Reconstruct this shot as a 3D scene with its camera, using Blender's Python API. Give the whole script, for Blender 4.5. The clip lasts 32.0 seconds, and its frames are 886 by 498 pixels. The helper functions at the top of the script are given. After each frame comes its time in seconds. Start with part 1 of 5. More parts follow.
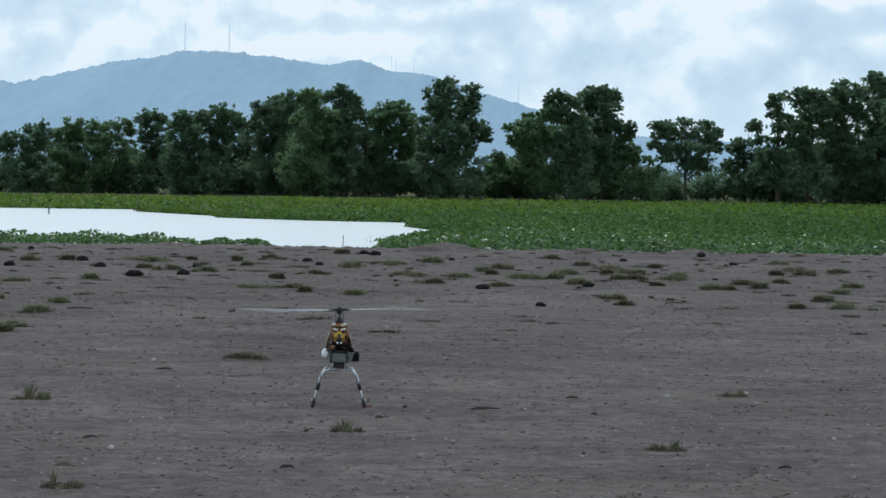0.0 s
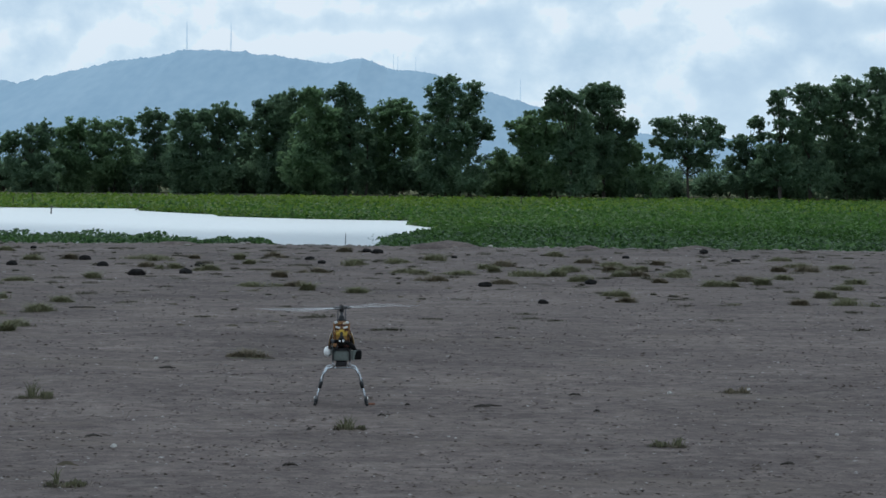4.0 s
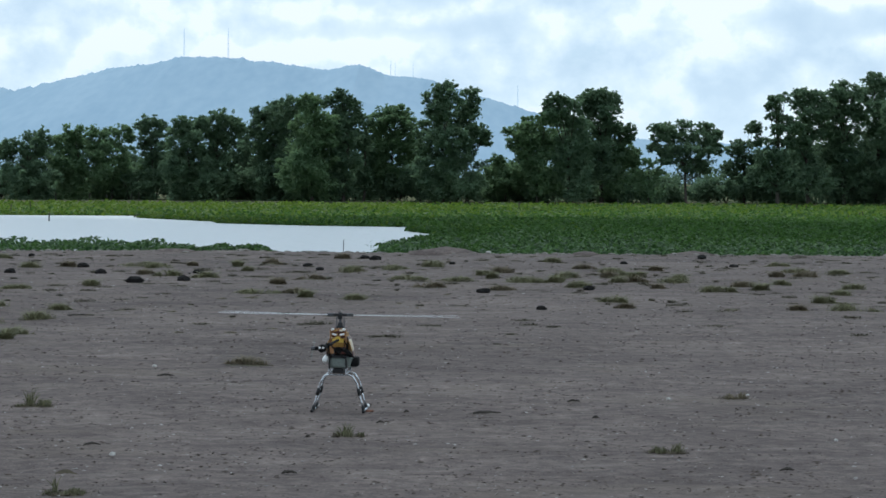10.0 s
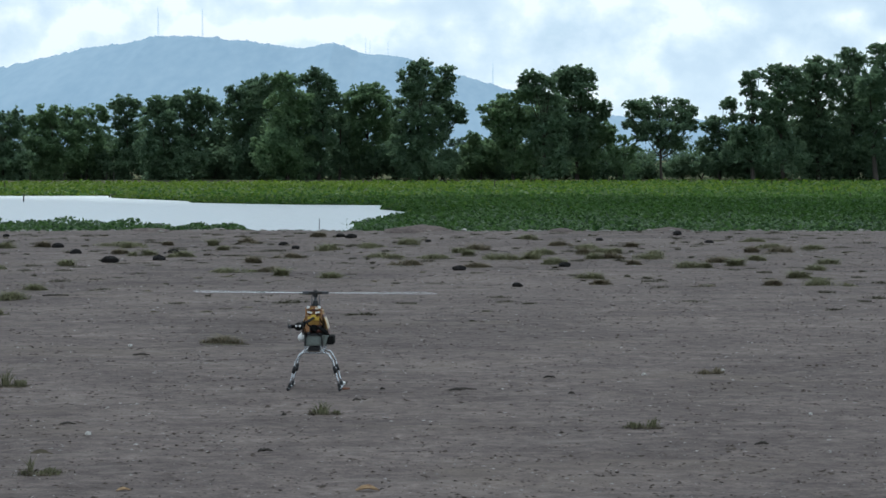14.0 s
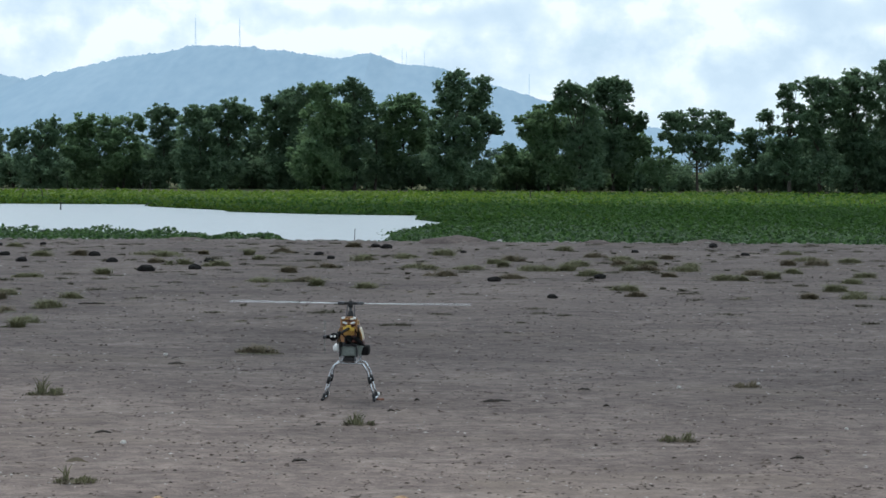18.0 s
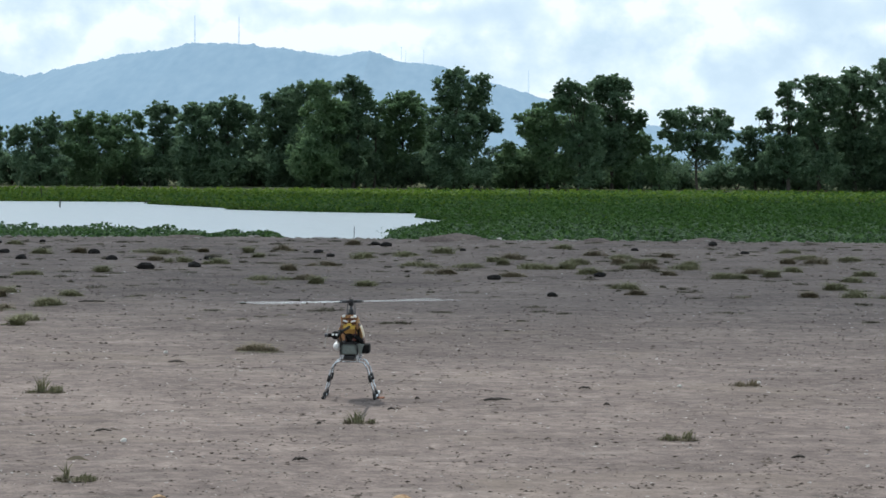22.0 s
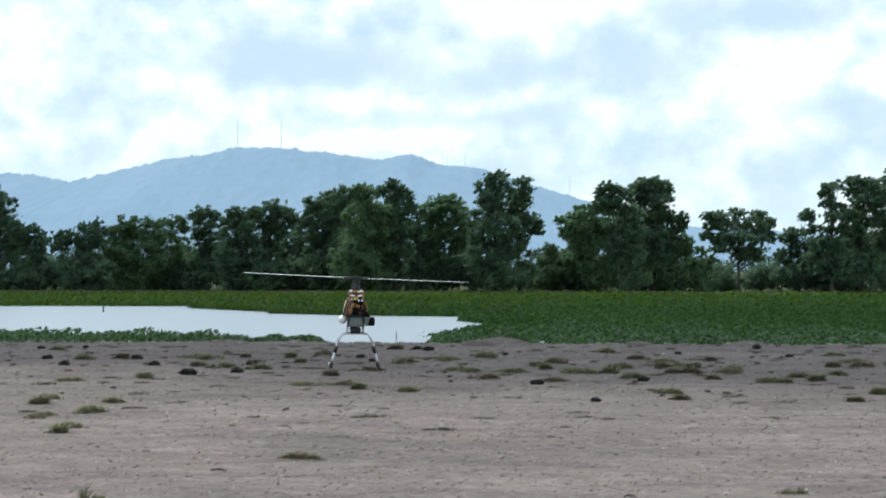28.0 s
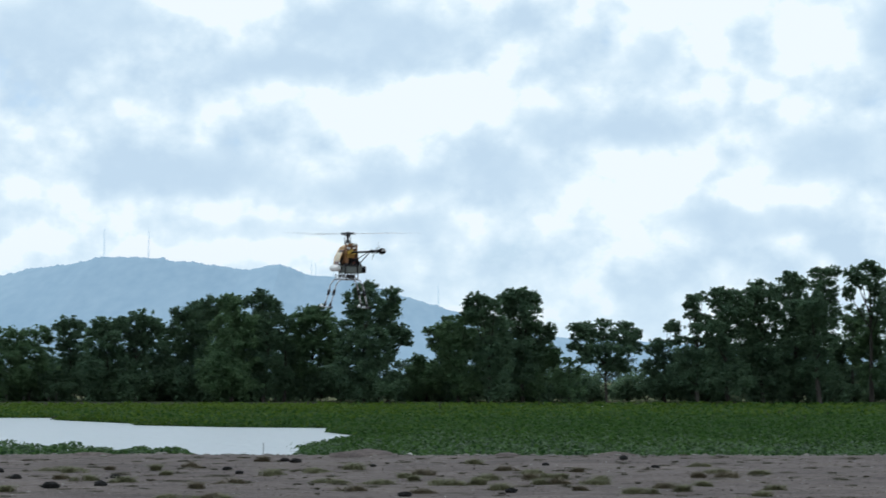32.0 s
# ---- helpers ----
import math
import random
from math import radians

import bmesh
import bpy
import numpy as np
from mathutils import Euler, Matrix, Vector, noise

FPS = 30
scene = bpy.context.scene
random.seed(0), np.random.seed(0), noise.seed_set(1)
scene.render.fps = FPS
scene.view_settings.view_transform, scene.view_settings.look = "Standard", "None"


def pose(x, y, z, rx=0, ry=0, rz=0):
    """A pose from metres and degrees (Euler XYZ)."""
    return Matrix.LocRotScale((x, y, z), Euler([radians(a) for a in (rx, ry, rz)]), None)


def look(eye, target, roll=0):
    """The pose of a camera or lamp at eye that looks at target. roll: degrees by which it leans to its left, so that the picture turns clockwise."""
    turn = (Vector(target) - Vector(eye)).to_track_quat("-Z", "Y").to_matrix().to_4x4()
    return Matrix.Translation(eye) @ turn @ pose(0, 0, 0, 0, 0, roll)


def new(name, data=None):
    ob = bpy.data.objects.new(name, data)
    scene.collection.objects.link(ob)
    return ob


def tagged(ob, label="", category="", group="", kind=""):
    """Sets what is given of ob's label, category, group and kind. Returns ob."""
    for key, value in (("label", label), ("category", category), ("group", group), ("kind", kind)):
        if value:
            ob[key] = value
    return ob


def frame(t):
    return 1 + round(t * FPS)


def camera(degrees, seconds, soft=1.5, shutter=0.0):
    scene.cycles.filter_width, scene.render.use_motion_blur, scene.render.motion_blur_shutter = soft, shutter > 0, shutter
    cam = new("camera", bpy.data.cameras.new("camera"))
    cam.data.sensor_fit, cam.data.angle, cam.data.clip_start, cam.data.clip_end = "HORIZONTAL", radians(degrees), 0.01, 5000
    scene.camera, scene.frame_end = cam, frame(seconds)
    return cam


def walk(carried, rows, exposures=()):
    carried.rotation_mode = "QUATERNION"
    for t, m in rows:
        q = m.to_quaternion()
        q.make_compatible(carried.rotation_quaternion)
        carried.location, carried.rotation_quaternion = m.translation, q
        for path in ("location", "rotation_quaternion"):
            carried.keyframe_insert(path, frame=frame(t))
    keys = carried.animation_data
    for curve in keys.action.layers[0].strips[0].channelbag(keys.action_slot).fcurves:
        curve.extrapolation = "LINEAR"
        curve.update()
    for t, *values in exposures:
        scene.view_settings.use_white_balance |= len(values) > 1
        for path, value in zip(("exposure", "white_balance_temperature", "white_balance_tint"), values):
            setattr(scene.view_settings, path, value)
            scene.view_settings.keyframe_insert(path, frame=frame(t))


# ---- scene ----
# Camera: held at eye height, turned by hand. Rows: seconds, turn to the right, tilt, lean (degrees), sway of the eye (metres).
cam = camera(26.35, 32.0, soft=1.6, shutter=0.4)
PATH = [
    (0, 0.131, -2.188, 0.800, 0.000, -0.008, -0.001),
    (0.5, 0.105, -2.218, 0.685, 0.004, -0.009, 0.001),
    (1, 0.156, -2.220, 0.698, 0.002, -0.007, 0.001),
    (1.5, 0.175, -2.238, 0.640, 0.002, 0.008, 0.003),
    (2, 0.234, -2.102, 0.630, -0.001, -0.006, 0.004),
    (2.5, 0.077, -1.998, 0.600, -0.001, -0.021, 0.004),
    (3, 0.041, -2.106, 0.473, -0.000, -0.011, -0.002),
    (3.5, 0.063, -2.202, 0.510, 0.004, -0.007, -0.004),
    (5.5, -0.017, -2.289, 0.710, 0.005, -0.002, 0.000),
    (6, 0.055, -2.302, 0.687, 0.001, -0.000, 0.001),
    (6.5, 0.176, -2.157, 0.485, 0.008, 0.001, 0.001),
    (7, 0.230, -2.004, 0.589, 0.002, -0.008, 0.001),
    (7.5, 0.228, -1.976, 0.623, 0.000, -0.008, 0.001),
    (8, 0.103, -2.094, 0.727, 0.003, -0.012, -0.001),
    (8.5, 0.073, -2.237, 0.648, 0.000, -0.002, -0.003),
    (9, 0.000, -2.256, 0.580, -0.000, -0.000, -0.000),
    (9.5, -0.051, -2.169, 0.600, 0.003, 0.010, 0.001),
    (10, 0.115, -2.066, 0.374, 0.002, -0.002, 0.001),
    (10.5, 0.231, -2.039, 0.302, 0.006, -0.005, 0.000),
    (11, 0.268, -2.157, 0.281, 0.005, -0.003, -0.001),
    (11.5, 0.131, -2.262, 0.312, 0.004, -0.017, 0.001),
    (12, 0.200, -2.273, 0.161, 0.011, 0.010, 0.001),
    (12.5, 0.432, -2.353, 0.230, 0.011, 0.012, -0.001),
    (13, 0.412, -2.466, 0.020, 0.018, 0.008, -0.003),
    (13.5, 0.667, -2.572, -0.007, 0.010, 0.010, -0.002),
    (14, 0.836, -2.730, 0.005, 0.012, -0.004, -0.005),
    (14.5, 0.816, -2.870, -0.138, 0.017, -0.003, -0.005),
    (16.5, 0.117, -2.683, 0.283, 0.009, -0.001, 0.001),
    (17, -0.127, -2.595, 0.238, 0.010, -0.012, 0.000),
    (17.5, -0.112, -2.526, 0.254, 0.009, 0.003, 0.002),
    (18, -0.228, -2.413, 0.353, 0.009, -0.001, 0.000),
    (18.5, -0.343, -2.322, 0.393, -0.000, 0.003, -0.000),
    (19, -0.446, -2.320, 0.435, 0.005, 0.004, 0.001),
    (19.5, -0.440, -2.415, 0.498, 0.008, 0.004, -0.002),
    (20, -0.333, -2.467, 0.477, 0.002, 0.023, -0.003),
    (20.5, -0.282, -2.550, 0.581, 0.001, 0.020, -0.003),
    (21, -0.266, -2.599, 0.514, -0.002, 0.017, -0.003),
    (21.5, -0.235, -2.588, 0.376, -0.001, 0.011, -0.001),
    (22, -0.199, -2.478, 0.417, -0.002, 0.009, 0.003),
    (22.5, -0.283, -2.492, 0.452, -0.003, 0.006, -0.001),
    (23, -0.218, -2.502, 0.311, -0.002, 0.013, -0.001),
    (23.5, -0.168, -2.500, 0.309, -0.007, 0.011, 0.000),
    (24, -0.053, -2.403, 0.269, -0.004, 0.011, 0.003),
    (24.5, 0.108, -2.397, 0.162, -0.004, -0.000, 0.006),
    (26.5, -0.287, -1.845, 0.160, -0.020, 0.013, 0.018),
    (26.8, -0.517, -0.786, 0.236, -0.028, -0.008, 0.022),
    (27, -0.663, -0.079, 0.286, -0.034, -0.022, 0.025),
    (27.2, -1.062, -0.165, 0.291, -0.033, -0.021, 0.021),
    (27.5, -1.441, -0.825, 0.300, -0.033, -0.019, 0.016),
    (27.7, -1.687, -0.490, 0.233, -0.023, 0.005, 0.025),
    (28, -1.482, 0.614, 0.132, -0.009, 0.040, 0.038),
    (28.3, 0.217, 1.439, 0.022, -0.022, 0.029, 0.048),
    (28.5, 0.523, 2.096, -0.051, -0.030, 0.022, 0.054),
    (28.8, 0.309, 2.812, -0.193, -0.019, 0.002, 0.046),
    (29, 0.263, 3.219, -0.288, -0.011, -0.011, 0.041),
    (29.2, 0.557, 3.306, -0.176, -0.001, -0.006, 0.037),
    (29.5, 0.989, 3.289, -0.007, 0.013, 0.003, 0.032),
    (30, 1.886, 3.165, -0.063, 0.013, 0.028, 0.052),
    (30.5, 2.490, 3.792, 0.008, 0.012, 0.035, 0.083),
    (30.7, 2.584, 4.227, -0.009, 0.021, 0.024, 0.065),
    (31, 2.872, 4.697, -0.033, 0.034, 0.008, 0.039),
    (31.5, 3.331, 4.276, 0.497, -0.004, 0.009, 0.028),
    (31.7, 3.349, 4.070, 0.342, -0.002, 0.012, 0.036),
    (32, 2.485, 3.967, 0.109, 0.001, 0.015, 0.049),
]
EYE_HEIGHT = 1.7


def held(turn, tilt, lean, sx, sy, sz):
    return pose(sx, sy, EYE_HEIGHT + sz, 90 + tilt, 0, -turn) @ pose(0, 0, 0, 0, 0, lean)


walk(cam, [(r[0], held(*r[1:])) for r in PATH],
     exposures=((0, -0.18, 5750, 4), (2, -0.24, 5700, 4), (3.5, -0.30, 5650, 4), (5.5, -0.18, 5650, 4), (8, -0.07, 5700, 4), (14, 0.0, 5850, 4),
                (18, 0.02, 5900, 5), (21, 0.04, 5920, 5), (24.5, 0.10, 5980, 5), (26.5, 0.12, 5950, 5), (28.5, 0.12, 5850, 4), (29, -0.04, 5850, 4), (32, -0.08, 5900, 5)))

# ---------------------------------------------------------------- light
SUN_FROM = Vector((-0.245, 0.53, 0.81)).normalized()


GREY_BANKS = ((-0.159, 0.178, 0.033, 0.015), (-0.044, 0.165, 0.039, 0.010), (0.007, 0.182, 0.045, 0.016), (-0.077, 0.106, 0.072, 0.012), (-0.131, 0.190, 0.024, 0.011), (0.001, 0.103, 0.048, 0.010), (0.149, 0.171, 0.018, 0.013), (0.143, 0.131, 0.030, 0.009), (0.079, 0.107, 0.030, 0.011), (0.247, 0.117, 0.036, 0.016), (0.269, 0.181, 0.021, 0.021), (0.103, 0.134, 0.018, 0.011), (-0.004, 0.078, 0.08, 0.007), (0.2, 0.084, 0.06, 0.008))
WHITE_BANKS = ((-0.149, 0.135, 0.021, 0.016), (-0.117, 0.146, 0.018, 0.012), (-0.159, 0.104, 0.008, 0.008), (-0.005, 0.145, 0.045, 0.014), (0.034, 0.152, 0.033, 0.012), (-0.066, 0.200, 0.030, 0.014), (0.134, 0.185, 0.024, 0.013), (0.073, 0.149, 0.024, 0.009), (0.173, 0.110, 0.018, 0.007), (0.189, 0.159, 0.010, 0.027), (0.226, 0.200, 0.015, 0.013), (0.216, 0.147, 0.018, 0.009), (-0.029, 0.121, 0.012, 0.007), (0.203, 0.097, 0.021, 0.006), (0.079, 0.084, 0.039, 0.012), (-0.022, 0.075, 0.033, 0.007), (-0.158, 0.105, 0.018, 0.012), (0.155, 0.205, 0.06, 0.012))


def build_world():
    world = bpy.data.worlds.new("sky")
    scene.world = world
    world.use_nodes = True
    nt = world.node_tree
    nt.nodes.clear()
    N, L = nt.nodes.new, nt.links.new
    coord = N("ShaderNodeTexCoord")
    sky = N("ShaderNodeTexSky")
    sky.sky_type, sky.sun_disc = "NISHITA", False
    sky.sun_elevation = math.asin(SUN_FROM.z)
    sky.sun_rotation = math.atan2(SUN_FROM.x, SUN_FROM.y)
    sky.air_density, sky.dust_density = 1.0, 2.0
    clear = N("ShaderNodeMix")
    clear.data_type, clear.blend_type = "RGBA", "MULTIPLY"
    clear.inputs[0].default_value = 1.0
    L(sky.outputs[0], clear.inputs[6])
    clear.inputs[7].default_value = (0.080, 0.105, 0.135, 1)

    def mix(fac, a, b):
        m = N("ShaderNodeMix")
        m.data_type = "RGBA"
        L(fac, m.inputs[0])
        for value, socket in ((a, m.inputs[6]), (b, m.inputs[7])):
            if isinstance(value, tuple):
                socket.default_value = (*value, 1)
            else:
                L(value, socket)
        return m.outputs[2]

    # soft banks of cloud: across, up, half width, half height
    def banks(rows, outer, inner):
        warp = N("ShaderNodeTexNoise")
        warp.inputs["Scale"].default_value, warp.inputs["Detail"].default_value = 16.0, 6
        L(coord.outputs["Generated"], warp.inputs["Vector"])
        shift = N("ShaderNodeVectorMath")
        shift.operation = "MULTIPLY_ADD"
        L(warp.outputs["Color"], shift.inputs[0])
        shift.inputs[1].default_value, shift.inputs[2].default_value = (0.055, 0.0, 0.030), (-0.0275, 0, -0.015)
        moved = N("ShaderNodeVectorMath")
        L(coord.outputs["Generated"], moved.inputs[0]), L(shift.outputs[0], moved.inputs[1])
        total = None
        for bx, bz, wx, wz in rows:
            mp = N("ShaderNodeMapping")
            mp.vector_type = "TEXTURE"
            mp.inputs["Location"].default_value = (bx, 1.0, bz)
            mp.inputs["Scale"].default_value = (wx, 0.5, wz)
            L(moved.outputs[0], mp.inputs[0])
            ln = N("ShaderNodeVectorMath")
            ln.operation = "LENGTH"
            L(mp.outputs[0], ln.inputs[0])
            mr = N("ShaderNodeMapRange")
            mr.interpolation_type = "SMOOTHSTEP"
            mr.inputs["From Min"].default_value, mr.inputs["From Max"].default_value = outer, inner
            L(ln.outputs["Value"], mr.inputs[0])
            if total is None:
                total = mr.outputs[0]
            else:
                mx = N("ShaderNodeMath")
                mx.operation = "MAXIMUM"
                L(total, mx.inputs[0]), L(mr.outputs[0], mx.inputs[1])
                total = mx.outputs[0]
        return total

    def field(sz, off, scale, detail, rough, dist):
        mp = N("ShaderNodeMapping")
        mp.inputs["Scale"].default_value = (1, 1, sz)
        mp.inputs["Location"].default_value = off
        L(coord.outputs["Generated"], mp.inputs[0])
        tex = N("ShaderNodeTexNoise")
        tex.inputs["Scale"].default_value, tex.inputs["Detail"].default_value = scale, detail
        tex.inputs["Roughness"].default_value, tex.inputs["Distortion"].default_value = rough, dist
        L(mp.outputs[0], tex.inputs["Vector"])
        return tex.outputs[0]

    def calc(op, a, b):
        m = N("ShaderNodeMath")
        m.operation = op
        for value, socket in ((a, m.inputs[0]), (b, m.inputs[1])):
            if isinstance(value, float):
                socket.default_value = value
            else:
                L(value, socket)
        return m.outputs[0]

    def ramp(value, lo, hi, top=1.0):
        mr = N("ShaderNodeMapRange")
        mr.interpolation_type = "SMOOTHSTEP"
        mr.inputs["From Min"].default_value, mr.inputs["From Max"].default_value, mr.inputs["To Max"].default_value = lo, hi, top
        L(value, mr.inputs[0])
        return mr.outputs[0]

    # billows of many sizes, whiter where a bank of white lies, greyer and softer under the grey banks
    big = field(1.3, (0.7, 1.9, 4.1), 10.0, 10, 0.55, 0.0)
    above = field(1.3, (0.7, 1.9, 4.1 + 0.016 * 1.3), 10.0, 10, 0.55, 0.0)
    puff = field(1.1, (2.3, 0.6, 1.2), 30.0, 8, 0.58, 0.15)
    white_bank, grey_bank = banks(WHITE_BANKS, 1.6, 0.1), banks(GREY_BANKS, 1.45, 0.25)
    def billow(scale, lift):
        """Rounded heads of cloud: the inverse of a distance to warped cell centres."""
        warp = N("ShaderNodeTexNoise")
        warp.inputs["Scale"].default_value, warp.inputs["Detail"].default_value = scale * 1.6, 5
        L(coord.outputs["Generated"], warp.inputs["Vector"])
        push = N("ShaderNodeVectorMath")
        push.operation = "MULTIPLY_ADD"
        L(warp.outputs["Color"], push.inputs[0])
        push.inputs[1].default_value = (0.7 / scale, 0.7 / scale, 0.55 / scale)
        L(coord.outputs["Generated"], push.inputs[2])
        flat = N("ShaderNodeMapping")
        flat.inputs["Scale"].default_value, flat.inputs["Location"].default_value = (1, 1, 1.35), (0.2, 0.7, lift)
        L(push.outputs[0], flat.inputs[0])
        cell = N("ShaderNodeTexVoronoi")
        cell.inputs["Scale"].default_value = scale
        L(flat.outputs[0], cell.inputs["Vector"])
        return calc("SUBTRACT", 0.54, cell.outputs["Distance"])

    bright = calc("ADD", calc("MULTIPLY", calc("SUBTRACT", big, 0.5), 0.9), calc("MULTIPLY", calc("SUBTRACT", puff, 0.5), 0.85))
    heads = calc("ADD", calc("MULTIPLY", billow(17.0, 0.0), 0.7), calc("MULTIPLY", billow(46.0, 3.0), 0.4))
    bright = calc("ADD", bright, heads)
    bright = calc("ADD", bright, calc("MULTIPLY", calc("SUBTRACT", big, above), 2.6))
    crease = calc("ABSOLUTE", calc("SUBTRACT", field(1.15, (6.1, 3.3, 0.4), 19.0, 7, 0.52, 0.1), 0.5), 0.0)
    bright = calc("ADD", bright, calc("MULTIPLY", calc("SUBTRACT", crease, 0.07), 1.5))
    calm = calc("SUBTRACT", 1.0, calc("MULTIPLY", grey_bank, 0.6))
    bright = calc("ADD", calc("MULTIPLY", bright, calm), 0.50)
    bright = calc("ADD", bright, calc("SUBTRACT", calc("MULTIPLY", white_bank, 0.34), calc("MULTIPLY", grey_bank, 0.36)))
    cloud = N("ShaderNodeValToRGB")
    cloud.color_ramp.interpolation = "B_SPLINE"
    stops = ((0.0, (0.62, 0.73, 0.84)), (0.3, (0.735, 0.835, 0.915)), (0.56, (0.86, 0.93, 0.97)), (0.78, (1.06, 1.08, 1.08)), (1.0, (1.55, 1.48, 1.42)))
    while len(cloud.color_ramp.elements) < len(stops):
        cloud.color_ramp.elements.new(0.5)
    for element, (at, tone) in zip(cloud.color_ramp.elements, stops):
        element.position, element.color = at, (*tone, 1)
    L(bright, cloud.inputs[0])
    open_sky = ramp(calc("ADD", calc("SUBTRACT", 0.5, big), calc("MULTIPLY", calc("SUBTRACT", 0.5, puff), 0.5)), 0.12, 0.28, 0.3)
    hole = calc("MULTIPLY", open_sky, calc("SUBTRACT", 1.0, grey_bank))
    white = mix(hole, cloud.outputs[0], clear.outputs[2])
    sep = N("ShaderNodeSeparateXYZ")
    L(coord.outputs["Generated"], sep.inputs[0])
    low = N("ShaderNodeMapRange")
    low.interpolation_type = "SMOOTHSTEP"
    low.inputs["From Min"].default_value, low.inputs["From Max"].default_value = 0.085, 0.01
    low.inputs["To Max"].default_value = 0.45
    L(sep.outputs[2], low.inputs[0])
    white = mix(low.outputs[0], white, (0.80, 0.90, 0.955))
    back = N("ShaderNodeBackground")
    back.inputs["Strength"].default_value = 1.0
    L(white, back.inputs["Color"])
    out = N("ShaderNodeOutputWorld")
    L(back.outputs[0], out.inputs[0])


build_world()
sun_data = bpy.data.lights.new("sun", "SUN")
sun_data.energy, sun_data.angle, sun_data.color = 3.4, radians(1.0), (1.0, 0.93, 0.83)
sun = new("sun", sun_data)
sun.matrix_world = look(SUN_FROM * 60, (0, 0, 0))


# ---------------------------------------------------------------- materials
def material(name, low, high, rough=0.8, scale=4.0, fine=40.0, metal=0.0, bump=0.3, depth=0.01, island=0.0, coords="Object", through_light=0.0,
             stretch=(1, 1, 1), spec=0.4, emit=0.0, stain=None, stain_scale=1.0):
    """Two-scale mottled surface between the colours low and high."""
    m = bpy.data.materials.new(name)
    m.use_nodes = True
    nt = m.node_tree
    N, L = nt.nodes.new, nt.links.new
    b = nt.nodes["Principled BSDF"]
    tc = N("ShaderNodeTexCoord")
    mp = N("ShaderNodeMapping")
    mp.inputs["Scale"].default_value = stretch
    L(tc.outputs[coords], mp.inputs[0])

    def noise_tex(s, detail):
        t = N("ShaderNodeTexNoise")
        t.inputs["Scale"].default_value, t.inputs["Detail"].default_value = s, detail
        L(mp.outputs[0], t.inputs["Vector"])
        return t.outputs[0]

    coarse, small = noise_tex(scale, 4), noise_tex(fine, 5)
    add = N("ShaderNodeMath")
    add.operation = "ADD"
    L(coarse, add.inputs[0]), L(small, add.inputs[1])
    rng = N("ShaderNodeMapRange")
    rng.inputs["From Min"].default_value, rng.inputs["From Max"].default_value = 0.75, 1.25
    L(add.outputs[0], rng.inputs[0])
    fac = rng.outputs[0]
    if island:
        geo = N("ShaderNodeNewGeometry")
        mm = N("ShaderNodeMix")
        mm.inputs[0].default_value = island
        L(fac, mm.inputs[2]), L(geo.outputs["Random Per Island"], mm.inputs[3])
        fac = mm.outputs[0]
    col = N("ShaderNodeMix")
    col.data_type = "RGBA"
    L(fac, col.inputs[0])
    col.inputs[6].default_value, col.inputs[7].default_value = (*low, 1), (*high, 1)
    colour = col.outputs[2]
    if stain:
        sm = N("ShaderNodeMapRange")
        sm.inputs["From Min"].default_value, sm.inputs["From Max"].default_value = 0.52, 0.68
        L(noise_tex(stain_scale, 6), sm.inputs[0])
        sc = N("ShaderNodeMix")
        sc.data_type = "RGBA"
        L(sm.outputs[0], sc.inputs[0]), L(colour, sc.inputs[6])
        sc.inputs[7].default_value = (*stain, 1)
        colour = sc.outputs[2]
    L(colour, b.inputs["Base Color"])
    b.inputs["Roughness"].default_value, b.inputs["Metallic"].default_value = rough, metal
    b.inputs["Specular IOR Level"].default_value = spec
    if emit:
        L(colour, b.inputs["Emission Color"])
        b.inputs["Emission Strength"].default_value = emit
    if bump:
        bp = N("ShaderNodeBump")
        bp.inputs["Strength"].default_value, bp.inputs["Distance"].default_value = bump, depth
        L(add.outputs[0], bp.inputs["Height"]), L(bp.outputs[0], b.inputs["Normal"])
    if through_light:
        tr = N("ShaderNodeBsdfTranslucent")
        L(colour, tr.inputs[0])
        ms = N("ShaderNodeMixShader")
        ms.inputs[0].default_value = through_light
        L(b.outputs[0], ms.inputs[1]), L(tr.outputs[0], ms.inputs[2])
        L(ms.outputs[0], nt.nodes["Material Output"].inputs[0])
    return m


